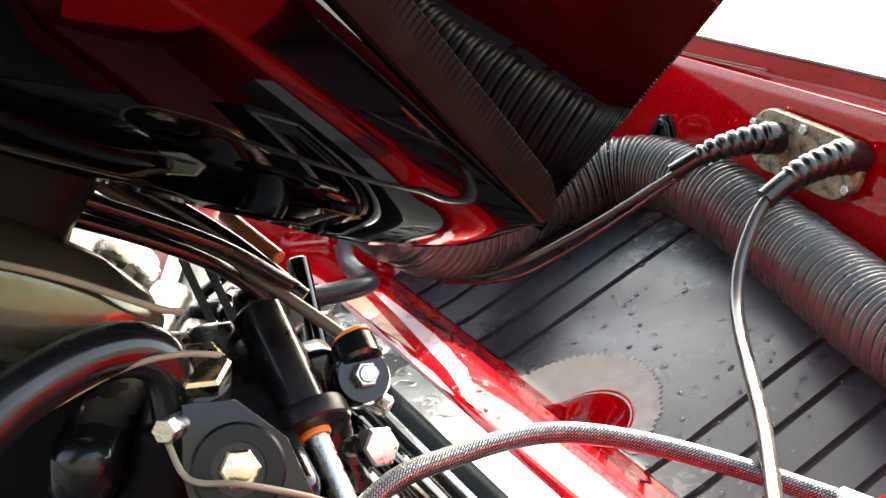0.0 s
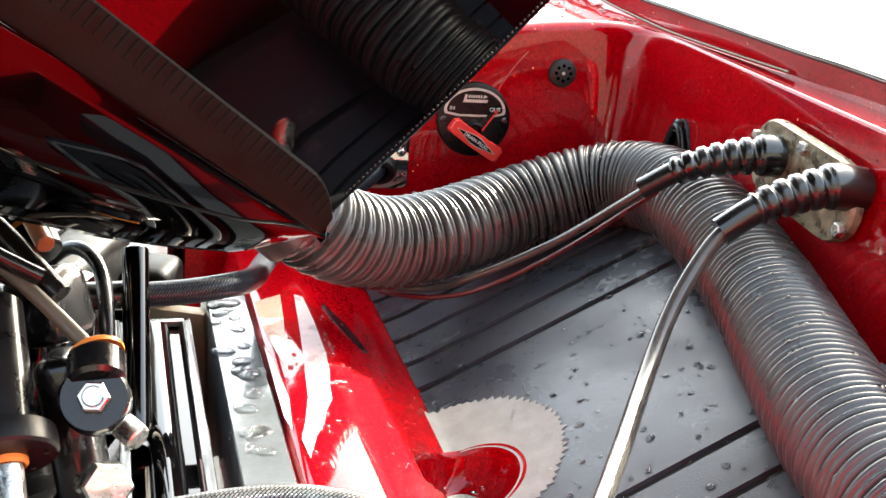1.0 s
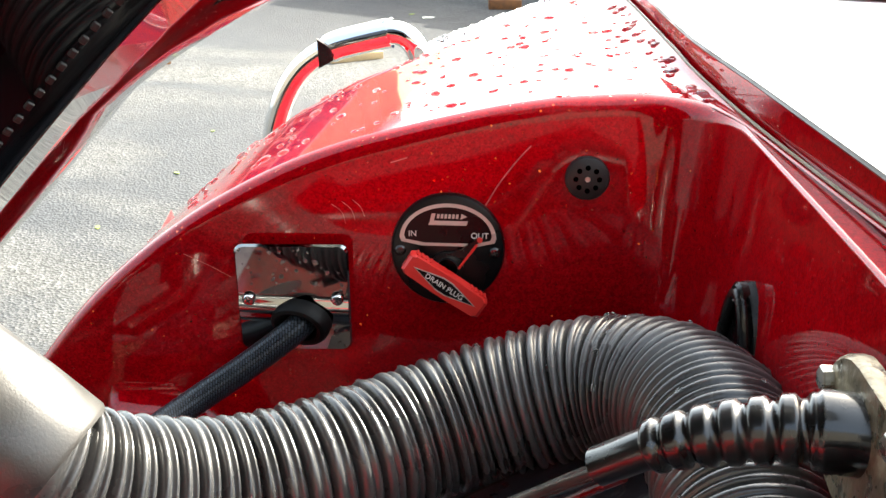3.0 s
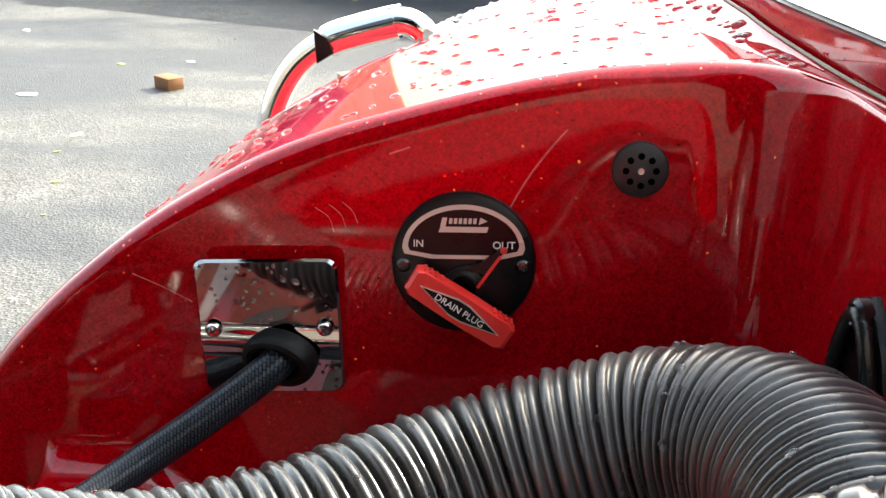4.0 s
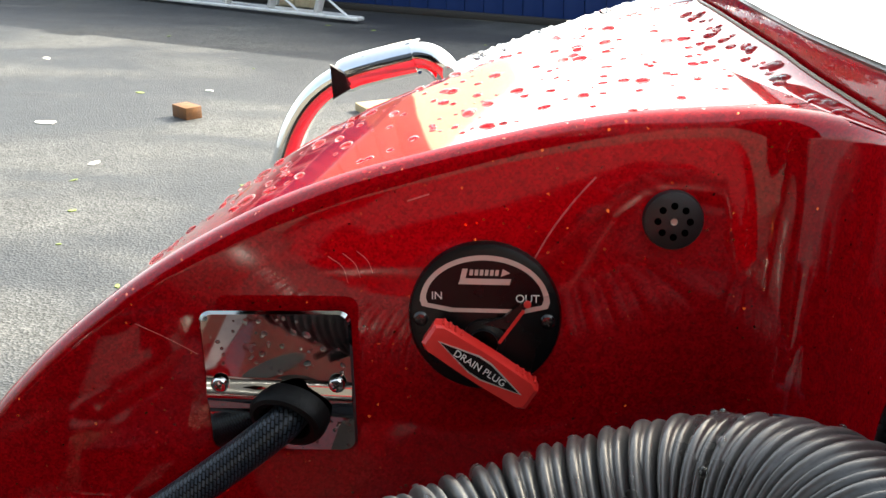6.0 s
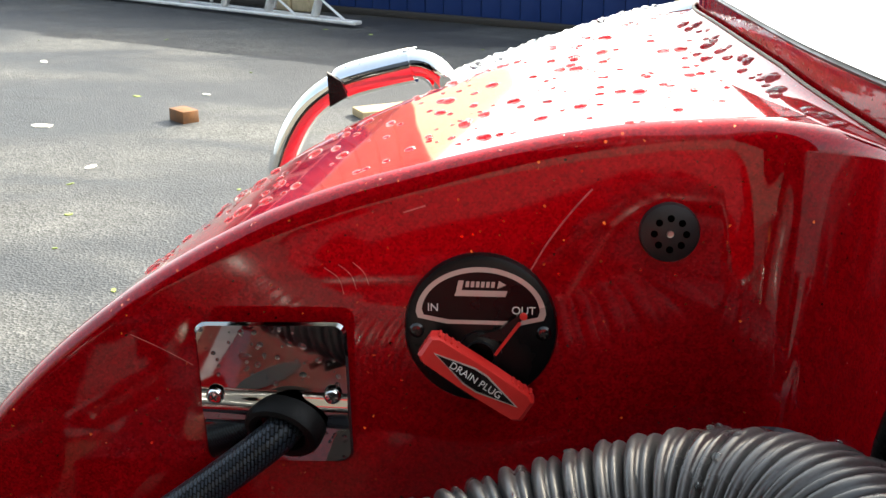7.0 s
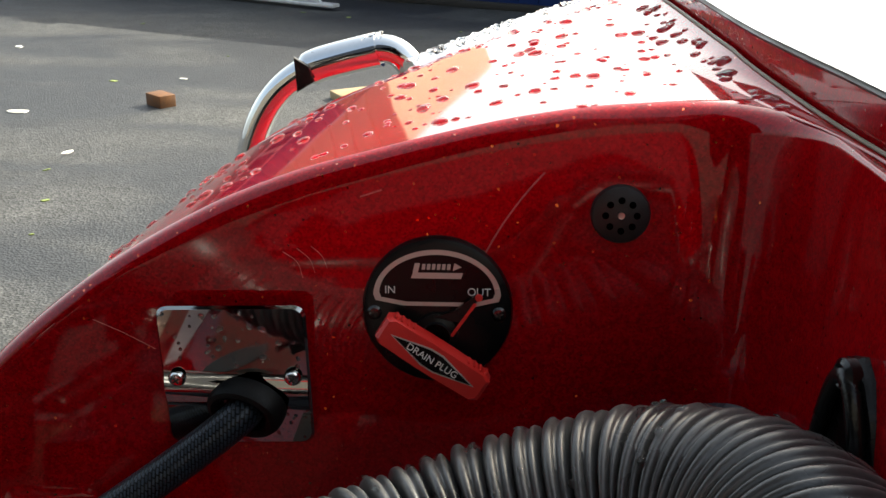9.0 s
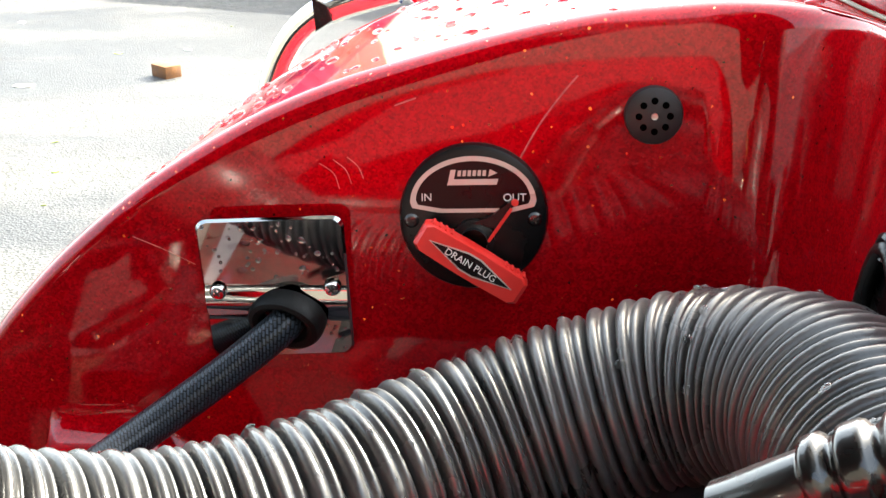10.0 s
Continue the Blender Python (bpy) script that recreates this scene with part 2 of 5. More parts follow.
HOSE_GREY = mat("grey_hose_plastic", (0.047, 0.0475, 0.048), 0.30, coat=0.3, coat_rough=0.2, vary=0.45, scale=18, bump=0.00012, bump_scale=500, rough_vary=0.12)
CUFF_GREY = mat("grey_cuff_plastic", (0.032, 0.031, 0.030), 0.36, vary=0.3, scale=22, bump=0.0001, bump_scale=700)
CHROME = mat("polished_stainless", (0.78, 0.78, 0.77), 0.05, 1.0, vary=0.06, rough_vary=0.03)
STEEL = mat("worn_steel", (0.55, 0.54, 0.5), 0.28, 1.0, vary=0.25, scale=90, bump=0.0002, bump_scale=400)
BRASS = mat("plated_steel_yellow", (0.75, 0.66, 0.46), 0.25, 1.0, vary=0.3, scale=80)
DIRTY_STEEL = mat("dirty_stainless", (0.22, 0.19, 0.13), 0.42, 0.45, vary=0.8, scale=70, bump=0.001, bump_scale=160, rough_vary=0.25)
DARK_CAST = mat("dark_cast_metal", (0.0035, 0.0035, 0.0036), 0.5, vary=0.4, specular=0.1)
BOOT_RUBBER = mat("wet_black_rubber", (0.004, 0.004, 0.004), 0.3, vary=0.3, coat=0.6, coat_rough=0.06)
PALE_METAL = mat("pale_anodised_metal", (0.10, 0.11, 0.12), 0.2, 0.3, vary=0.25, scale=14, rough_vary=0.08, coat=0.5)
ORANGE = mat("orange_seal", (0.65, 0.2, 0.03), 0.45, vary=0.1)
MAT_GREY = mat_rubber()
WORN_GREY = mat("worn_pale_rubber", (0.25, 0.25, 0.24), 0.8, vary=0.25, scale=60, bump=0.0006, bump_scale=900)
# dark matt brown for grooves, slots, holes and the wall's base strip
GROOVE_DARK = mat("dark_brown_matt", (0.022, 0.018, 0.014), 0.7, vary=0.6, scale=120)
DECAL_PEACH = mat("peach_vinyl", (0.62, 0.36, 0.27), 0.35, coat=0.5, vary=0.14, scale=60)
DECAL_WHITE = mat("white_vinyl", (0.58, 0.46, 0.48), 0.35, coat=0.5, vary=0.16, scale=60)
LABEL_WHITE = mat("label_white", (0.72, 0.72, 0.7), 0.5, vary=0.05)
LABEL_SILVER = mat("label_silver", (0.5, 0.49, 0.45), 0.35, 0.4, vary=0.05)
LABEL_BLACK = mat("label_black", (0.003, 0.003, 0.0035), 0.25, vary=0.2, specular=0.2)
# white base colour stands for bright sky glare on the glossy deck
DECK_WHITE = mat("white_glare_deck", (0.8, 0.8, 0.79), 0.3, coat=0.6, vary=0.05, scale=10)
STRIP = mat("brown_grey_trim", (0.008, 0.0055, 0.0045), 0.45, vary=0.25, scale=40, bump=0.0002, bump_scale=500, specular=0.08)
RUST_ORANGE = mat("rusty_orange_rod", (0.30, 0.085, 0.018), 0.35, vary=0.4, scale=60, coat=0.3)
ROD_BROWN = mat("brown_grey_rod", (0.10, 0.085, 0.065), 0.4, vary=0.3)
# olive tint of a reflection in the black housing, put into the base colour
OLIVE = mat("olive_reflection_metal", (0.11, 0.10, 0.062), 0.14, 0.8, vary=0.5, scale=14, coat=0.4)
TAN_TRIM = mat("tan_plastic", (0.22, 0.18, 0.12), 0.5, vary=0.2)
WATER = drop_mat()
ASPHALT = asphalt_mat()
BLUE = mat("blue_painted_metal", (0.005, 0.026, 0.125), 0.4, vary=0.25, scale=4, coat=0.2, coat_rough=0.2)
STONE = mat("tan_stone", (0.42, 0.35, 0.22), 0.85, vary=0.4, scale=9, bump=0.006, bump_scale=45)
MORTAR = mat("mortar", (0.3, 0.27, 0.2), 0.9, vary=0.2, bump=0.003)
TAN_SIDING = mat("tan_siding", (0.72, 0.50, 0.30), 0.6, vary=0.1, scale=3)
ALUMINIUM = mat("ladder_aluminium", (0.72, 0.72, 0.7), 0.45, 0.6, vary=0.15, scale=20)
WOOD = mat("weathered_wood", (0.15, 0.062, 0.018), 0.75, vary=0.5, scale=25, bump=0.001, bump_scale=120)
PALE_WOOD = mat("pale_wood", (0.42, 0.31, 0.16), 0.75, vary=0.25, scale=20, bump=0.001, bump_scale=120)
SKY_BLOCKER = mat("sky_blocker_dark", (0.07, 0.065, 0.055), 0.8, vary=0.3, scale=2)
YELLOW = mat("yellow_plastic", (0.75, 0.5, 0.02), 0.45, vary=0.1)
LEAF = mat("leaf_litter", (0.16, 0.20, 0.05), 0.7, vary=0.5, scale=3)
PAPER = mat("pale_litter", (0.7, 0.68, 0.6), 0.8, vary=0.15)
STEEL_BRAID = braid_mat("steel_braid", (0.01, 0.01, 0.01), (0.28, 0.28, 0.28), 260.0, 14.0, 0.8, 0.3)
BLACK_BRAID = braid_mat("black_braid", (0.0006, 0.0008, 0.0014), (0.040, 0.052, 0.070), 290.0, 13.0, 0.0, 0.3)


# ---- geometry helpers ----
class Geo:
    """Vertices, faces and tube coordinates of one mesh."""

    def __init__(self):
        self.v, self.f, self.uv = [], [], []

    def add(self, verts, faces, m=None, uvs=None):
        o = len(self.v)
        self.v += [tuple(m @ Vector(p)) if m else tuple(p) for p in verts]
        self.f += [tuple(i + o for i in fc) for fc in faces]
        self.uv += uvs if uvs else [[(0.0, 0.0)] * len(fc) for fc in faces]
        return self

    def add_bm(self, bm, m=None):
        bm.verts.index_update()
        self.add([v.co[:] for v in bm.verts], [[v.index for v in f.verts] for f in bm.faces], m)
        bm.free()
        return self

    def box(self, sx, sy, sz, m=None, bevel=0.0, seg=2):
        bm = bmesh.new()
        bmesh.ops.create_cube(bm, size=1.0)
        for v in bm.verts:
            v.co = Vector((v.co.x * sx, v.co.y * sy, v.co.z * sz))
        if bevel:
            bmesh.ops.bevel(bm, geom=bm.edges[:], offset=bevel, segments=seg, profile=0.5, affect="EDGES")
        return self.add_bm(bm, m)

    def lathe(self, profile, m=None, seg=32):
        """profile: (radius, height) along the local z axis, closed at a radius of 0."""
        v, f = [], []
        rings = []
        for r, h in profile:
            if r < 1e-7:
                rings.append([len(v)])
                v.append((0, 0, h))
            else:
                rings.append(list(range(len(v), len(v) + seg)))
                v += [(r * math.cos(2 * math.pi * i / seg), r * math.sin(2 * math.pi * i / seg), h) for i in range(seg)]
        for a, b in zip(rings, rings[1:]):
            for i in range(seg):
                j = (i + 1) % seg
                if len(a) == 1 and len(b) > 1:
                    f.append((a[0], b[i], b[j])[::-1])
                elif len(b) == 1 and len(a) > 1:
                    f.append((a[i], a[j], b[0]))
                elif len(a) > 1:
                    f.append((a[i], a[j], b[j], b[i]))
        return self.add(v, f, m)

    def sweep(self, pts, radius, seg=16, caps=True, step=None):
        """A tube along smooth points; radius is a number or a function of the length from the start."""
        P = resample(pts, step) if step else [Vector(p) for p in pts]
        fn = radius if callable(radius) else (lambda s: radius)
        v, f, uv, s = [], [], [], 0.0
        t0 = (P[1] - P[0]).normalized()
        up = Vector((0, 0, 1)) if abs(t0.z) < 0.9 else Vector((1, 0, 0))
        nrm = (up - t0 * up.dot(t0)).normalized()
        lens = []
        for i, p in enumerate(P):
            t = (P[min(i + 1, len(P) - 1)] - P[max(i - 1, 0)]).normalized()
            nrm = (nrm - t * nrm.dot(t)).normalized()
            bi = t.cross(nrm)
            if i:
                s += (p - P[i - 1]).length
            lens.append(s)
            r = fn(s)
            for q in range(seg):
                an = 2 * math.pi * q / seg
                v.append(p + (nrm * math.cos(an) + bi * math.sin(an)) * r)
        for i in range(len(P) - 1):
            for q in range(seg):
                q2 = (q + 1) % seg
                f.append((i * seg + q, i * seg + q2, (i + 1) * seg + q2, (i + 1) * seg + q))
                uv.append([(lens[i], q / seg), (lens[i], (q + 1) / seg), (lens[i + 1], (q + 1) / seg), (lens[i + 1], q / seg)])
        if caps:
            f.append(tuple(range(seg))[::-1])
            f.append(tuple((len(P) - 1) * seg + q for q in range(seg)))
            uv += [[(0, 0)] * seg, [(0, 0)] * seg]
        return self.add(v, f, None, uv)

    def rod(self, a, b, r, seg=16, r2=None):
        a, b = Vector(a), Vector(b)
        m = Matrix.Translation(a) @ (b - a).to_track_quat("Z", "Y").to_matrix().to_4x4()
        h, r2 = (b - a).length, r if r2 is None else r2
        c = min(r, r2, h) * 0.15
        return self.lathe([(0, 0), (r - c, 0), (r, c), (r2, h - c), (r2 - c, h), (0, h)], m, seg)

    def prism(self, outline, h, m=None, inset=0.0):
        """A plate of the outline (anticlockwise, local xy), h thick along z, its upper rim drawn in by inset."""
        n = len(outline)
        c = Vector((sum(p[0] for p in outline) / n, sum(p[1] for p in outline) / n))
        size = max((Vector(p) - c).length for p in outline)
        k = 1.0 - inset / size
        v = [(x, y, 0) for x, y in outline] + [(x, y, h - inset) for x, y in outline]
        v += [(c.x + (x - c.x) * k, c.y + (y - c.y) * k, h) for x, y in outline]
        f = [tuple(range(n))[::-1], tuple(range(2 * n, 3 * n))]
        for a in (0, n):
            f += [(a + i, a + (i + 1) % n, a + n + (i + 1) % n, a + n + i) for i in range(n)]
        return self.add(v, f, m)

    def grid(self, rows, m=None, flip=False):
        w = len(rows[0])
        v = [p for r in rows for p in r]
        f = []
        for i in range(len(rows) - 1):
            for j in range(w - 1):
                q = (i * w + j, i * w + j + 1, (i + 1) * w + j + 1, (i + 1) * w + j)
                f.append(q[::-1] if flip else q)
        return self.add(v, f, m)

    def hole(self, centre, r):
        """Takes out the faces that lie round a point of the plan."""
        keep = []
        for i, fc in enumerate(self.f):
            x, y = sum(self.v[q][0] for q in fc) / len(fc), sum(self.v[q][1] for q in fc) / len(fc)
            if (x - centre.x) ** 2 + (y - centre.y) ** 2 > r * r:
                keep.append(i)
        self.f, self.uv = [self.f[i] for i in keep], [self.uv[i] for i in keep]
        return self

    def hexnut(self, r, h, m):
        out = [(r * math.cos(math.pi * i / 3), r * math.sin(math.pi * i / 3)) for i in range(6)]
        return self.prism(out, h, m, r * 0.12)


def resample(pts, step):
    """Catmull-Rom through the points, in even steps."""
    P = [Vector(p) for p in pts]
    P = [P[0] * 2 - P[1]] + P + [P[-1] * 2 - P[-2]]
    dense = []
    for i in range(1, len(P) - 2):
        a, b, c, d = P[i - 1:i + 3]
        for q in range(60):
            t = q / 60
            dense.append(0.5 * (2 * b + (c - a) * t + (2 * a - 5 * b + 4 * c - d) * t * t + (3 * b - a - 3 * c + d) * t ** 3))
    dense.append(P[-2])
    out, want, s = [dense[0]], step, 0.0
    for a, b in zip(dense, dense[1:]):
        l = (b - a).length
        while s + l >= want:
            out.append(a.lerp(b, (want - s) / l))
            want += step
        s += l
    if (out[-1] - dense[-1]).length > step * 0.3:
        out.append(dense[-1])
    return out


def part(name, geo, material, parent=None, label="", sharp=35.0):
    me = bpy.data.meshes.new(name)
    me.from_pydata(geo.v, [], geo.f)
    if any(c != (0.0, 0.0) for u in geo.uv for c in u):
        layer = me.uv_layers.new(name="UVMap")
        layer.data.foreach_set("uv", [x for u in geo.uv for c in u for x in c])
    me.polygons.foreach_set("use_smooth", [True] * len(me.polygons))
    me.set_sharp_from_angle(angle=radians(sharp))
    me.materials.append(material)
    ob = new(name, me)
    ob.parent = parent
    if label:
        ob["label"] = label
    return ob


def thing(name, label, category, group="", kind=""):
    return tagged(new(name), label, category, group, kind)


def frame_of(origin, z, x=None):
    """A pose at origin whose z axis points along z, and whose x axis lies as near to x as it can."""
    z = Vector(z).normalized()
    x = Vector(x) if x is not None else (Vector((1, 0, 0)) if abs(z.x) < 0.9 else Vector((0, 1, 0)))
    x = (x - z * x.dot(z)).normalized()
    y = z.cross(x)
    m = Matrix((x, y, z)).transposed().to_4x4()
    m.translation = origin
    return m


def text_geo(words, size, m, shear=0.0):
    """Letters of the built-in font as flat geometry, centred."""
    cu = bpy.data.curves.new("words", "FONT")
    cu.body, cu.size, cu.align_x, cu.align_y, cu.shear, cu.extrude = words, size, "CENTER", "CENTER", shear, size * 0.02
    ob = bpy.data.objects.new("words", cu)
    me = ob.to_mesh()
    g = Geo().add([v.co[:] for v in me.vertices], [tuple(p.vertices) for p in me.polygons], m)
    ob.to_mesh_clear()
    bpy.data.objects.remove(ob)
    bpy.data.curves.remove(cu)
    return g


def lerp_table(table, x):
    if x <= table[0][0]:
        return table[0][1]
    for (a, p), (b, q) in zip(table, table[1:]):
        if x <= b:
            return p + (q - p) * (x - a) / (b - a)
    return table[-1][1]


# ---- the ground and the building behind ----
tagged(part("ground", Geo().grid([[(x, y, 0) for x in (-400, -30, -8, 0, 8, 30, 400)] for y in (-400, -30, -4, 2, 8, 14, 30, 400)]), ASPHALT),
       "grey asphalt yard with dry pale stains", "ground", kind="structure")

WALL_DIR = Vector((0.93, -0.365, 0)).normalized()
WALL_OUT = Vector((-0.365, -0.93, 0)).normalized()
WALL_0 = Vector((-1.3, 9.66, 0))
WALL_M = frame_of(WALL_0, (0, 0, 1), WALL_DIR)
blue_wall = tagged(part("wall_north", Geo().box(26, 0.2, 1.16, WALL_M @ pose(0, 0.12, 0.6)), BLUE),
                   "dark blue painted metal building wall", "wall", kind="structure")
panel = Geo().box(0.155, 0.012, 1.12, None, 0.003)
panel_mesh = None
for i in range(84):
    s = -6.5 + i * 0.162
    if panel_mesh is None:
        ob = part("panel", panel, BLUE, blue_wall)
        panel_mesh = ob.data
    else:
        ob = new("panel", panel_mesh)
        ob.parent = blue_wall
    ob.matrix_basis = WALL_M @ pose(s, 0.012, 0.61)
rivets = Geo()
for i in range(84):
    for z in (0.33, 0.53):
        if math.sin(i * 3.7 + z * 20) < -0.25:
            continue
        rivets.box(0.006, 0.006, 0.05, WALL_M @ pose(-6.42 + i * 0.162, 0.004, z + 0.02 * math.sin(i * 2.1)), 0.002, 1)
part("rivet_strips", rivets, ALUMINIUM, blue_wall, "short pale slots between the panels")
part("base_strip", Geo().box(26, 0.05, 0.05, WALL_M @ pose(0, 0.0, 0.027), 0.004), GROOVE_DARK, blue_wall)
part("ledge", Geo().box(26, 0.07, 0.05, WALL_M @ pose(0, 0.0, 1.2), 0.006), ALUMINIUM, blue_wall)
tan_house = tagged(part("tan_building", Geo().box(14.0, 3.0, 3.3, WALL_M @ pose(-12.1, 7.2, 1.65)), TAN_SIDING), "tan metal-sided building behind the blue wall", "building", kind="structure")
siding_mesh = part("siding_board", Geo().box(0.46, 0.03, 3.3, WALL_M @ pose(-18.8, 5.68, 1.67), 0.01), TAN_SIDING, tan_house, "tan metal siding").data
for i in range(1, 28):
    ob = new("siding_board", siding_mesh)
    ob.parent = tan_house
    ob.matrix_basis = Matrix.Translation(WALL_DIR * (0.48 * i))
part("fascia", Geo().box(14.1, 0.3, 0.2, WALL_M @ pose(-12.1, 5.66, 3.42), 0.01), ALUMINIUM, tan_house, "pale metal roof edge")

# unseen wall, added behind the camera to keep low sky out of the reflections
tagged(part("sky_block_wall", Geo().box(40, 0.3, 6.6, pose(0, -8.0, 3.3)), SKY_BLOCKER), "plain dark unseen wall added behind the camera to block the sky", "wall", kind="structure")


def stone_pillar(s, w):
    p = thing("stone_pillar", "tan stone pillar standing against the blue wall", "pillar", "stone pillars")
    p.matrix_basis = WALL_M @ pose(s, 0, 0)
    part("core", Geo().box(w - 0.03, 0.2, 1.22, pose(0, -0.02, 0.61)), MORTAR, p)
    z = 0.0
    rng = random.Random(int(s * 100))
    while z < 1.1:
        h = rng.choice((0.13, 0.16, 0.2))
        cut = rng.uniform(0.35, 0.65) * w
        for a, b in ((-w / 2, -w / 2 + cut), (-w / 2 + cut, w / 2)):
            part("stone", Geo().box(b - a - 0.014, 0.24 + rng.uniform(0, 0.03), h - 0.014, pose((a + b) / 2, -0.02, z + h / 2), 0.012), STONE, p)
        z += h


for s, w in ((-0.83, 0.44), (2.63, 0.46), (-5.2, 0.44)):
    stone_pillar(s, w)


def step_ladder(m):
    """A step ladder lying on its side, its two pairs of rails apart."""
    l = thing("step_ladder", "aluminium step ladder lying on its side on the asphalt", "ladder")
    l.matrix_basis = m
    for z in (0.03, 0.52):
        part("rail", Geo().box(3.7, 0.085, 0.026, pose(0, 0, z), 0.006), ALUMINIUM, l)
        part("rear_rail", Geo().box(3.3, 0.035, 0.024, pose(-0.1, 0.17, z - 0.01, 0, 0, -1.5), 0.005), ALUMINIUM, l)
    for i in range(7):
        part("step", Geo().box(0.026, 0.075, 0.48, pose(-1.40 + i * 0.485, 0, 0.275, 0, 20), 0.004), ALUMINIUM, l)
    for i in range(4):
        part("brace", Geo().box(0.022, 0.026, 0.48, pose(-1.25 + i * 0.72, 0.17, 0.27, 0, 18), 0.004), ALUMINIUM, l)
    for x in (1.02, 1.51):
        part("gusset", Geo().rod((x + 0.21, 0, 0.04), (x - 0.01, 0, 0.17), 0.009, 6), ALUMINIUM, l)
        part("gusset", Geo().rod((x + 0.07, 0, 0.39), (x + 0.27, 0, 0.50), 0.009, 6), ALUMINIUM, l)
    part("top_cap", Geo().box(0.17, 0.15, 0.30, pose(-1.64, 0.05, 0.20, 0, 16), 0.015), YELLOW, l, "yellow plastic top cap")
    return l


step_ladder(frame_of((-2.99, 9.87, 0.005), (0, 0, 1), (0.895, -0.447, 0)))


def block(x, y, l, w, h, turn, material, label):
    ob = part("wood_block", Geo().box(l, w, h, None, 0.004), material)
    ob.matrix_basis = pose(x, y, h / 2 - 0.002, 0, 0, turn)
    return tagged(ob, label, "wood block", "wood blocks")


block(-1.42, 6.02, 0.135, 0.085, 0.06, -38, WOOD, "short weathered block of lumber on the asphalt")
block(-0.50, 6.30, 0.28, 0.15, 0.04, 35, PALE_WOOD, "pale cut board lying on the asphalt")
block(0.115, 7.80, 0.2, 0.1, 0.06, 10, WOOD, "dark block of lumber in the building's shade")

litter = Geo()
rng = random.Random(4)
for i in range(60):
    x, y, s = rng.uniform(-4, 1.2), rng.uniform(2.8, 9.0), rng.uniform(0.006, 0.024)
    pts = [(s * math.cos(a) * rng.uniform(0.6, 1.2), s * 0.6 * math.sin(a) * rng.uniform(0.6, 1.2)) for a in [q * math.pi / 3 for q in range(6)]]
    litter.prism(pts, 0.003, pose(x, y, 0.001, rng.uniform(-8, 8), rng.uniform(-8, 8), rng.uniform(0, 360)))
tagged(part("leaf_litter", litter, LEAF), "scattered small yellow green leaves on the asphalt", "leaf litter", kind="stuff")
paper = Geo()
for x, y, s in ((-2.04, 5.80, 0.07), (-1.467, 5.147, 0.035), (-1.54, 6.61, 0.025), (-2.9, 7.4, 0.05), (-1.35, 3.6, 0.03), (-2.4, 4.2, 0.03), (-0.3, 7.4, 0.04)):
    pts = [(s * math.cos(a) * rng.uniform(0.6, 1.2), s * 0.5 * math.sin(a) * rng.uniform(0.6, 1.2)) for a in [q * math.pi / 4 for q in range(8)]]
    paper.prism(pts, 0.004, pose(x, y, 0.001, 0, 0, rng.uniform(0, 360)))
tagged(part("pale_litter", paper, PAPER), "pale scraps lying on the asphalt", "litter", kind="stuff")

# ---- the boat's stern well ----
CREST = [(0.30, 0.78), (0.36, 0.85), (0.387, 0.892), (0.422, 0.936), (0.487, 0.993), (0.549, 1.032), (0.609, 1.060), (0.669, 1.076), (0.716, 1.088),
         (0.762, 1.0975), (0.807, 1.1025), (0.852, 1.1045), (0.90, 1.105), (1.2, 1.106)]


def crest(x):
    return sum(lerp_table(CREST, x + d) for d in (-0.03, -0.015, 0, 0.015, 0.03)) / 5


def wall_y(x, z):
    return 1.487 + 0.1 * (x - 0.70) + 0.1 * (z - 1.0)


def floor_z(x, y):
    """The well's floor rises forward from the transom's foot."""
    du = (x - (0.619 - 0.19 * (y - 1.299))) * 0.982
    return 0.80 + 0.5 * max(du, 0.0)


def side_frame(x, z):
    """A pose on the side wall: local x forward, y up the wall, z out of it."""
    return frame_of((x, wall_y(x, z), z), (0.1, -1, 0.1), (1, 0.1, 0))


BULK = lambda y: 0.942 - 0.17 * (y - 1.15)
boat = thing("bass_boat", "glossy red metal-flake boat stern with an open motor well", "boat")


def well_path():
    """Plan of the well's inner wall, at 1.0 m height: along the port side, round the corner and along the bulkhead."""
    pts = [(x, wall_y(x, 1.0)) for x in np.linspace(0.385, 0.80, 34)]
    y0 = wall_y(0.82, 1.0)
    a0 = Vector((0.82, y0))
    c = Vector((0.882, wall_y(0.882, 1.0)))
    b0 = Vector((BULK(1.43), 1.43))
    for i in range(1, 13):
        t = i / 12
        p = a0 * (1 - t) ** 2 + c * 2 * t * (1 - t) + b0 * t * t
        pts.append((p.x, p.y))
    pts += [(BULK(y), y) for y in np.linspace(1.40, 0.56, 20)]
    c2, b2 = Vector((BULK(0.5), 0.5)), Vector((BULK(0.5) - 0.07, 0.5))
    a2 = Vector((BULK(0.56), 0.56))
    for i in range(1, 9):
        t = i / 8
        p = a2 * (1 - t) ** 2 + c2 * 2 * t * (1 - t) + b2 * t * t
        pts.append((p.x, p.y))
    pts += [(x, 0.5) for x in np.linspace(b2.x - 0.02, 0.385, 24)]
    return [Vector((x, y, 0)) for x, y in pts]


PLAN = well_path()


def aft_edge(y):
    """The stern's after edge in plan."""
    return 0.412 - 0.196 * (y - 1.282)


def rim_z(p):
    """Height of the well's rim over a point of the plan."""
    return crest(p.x)


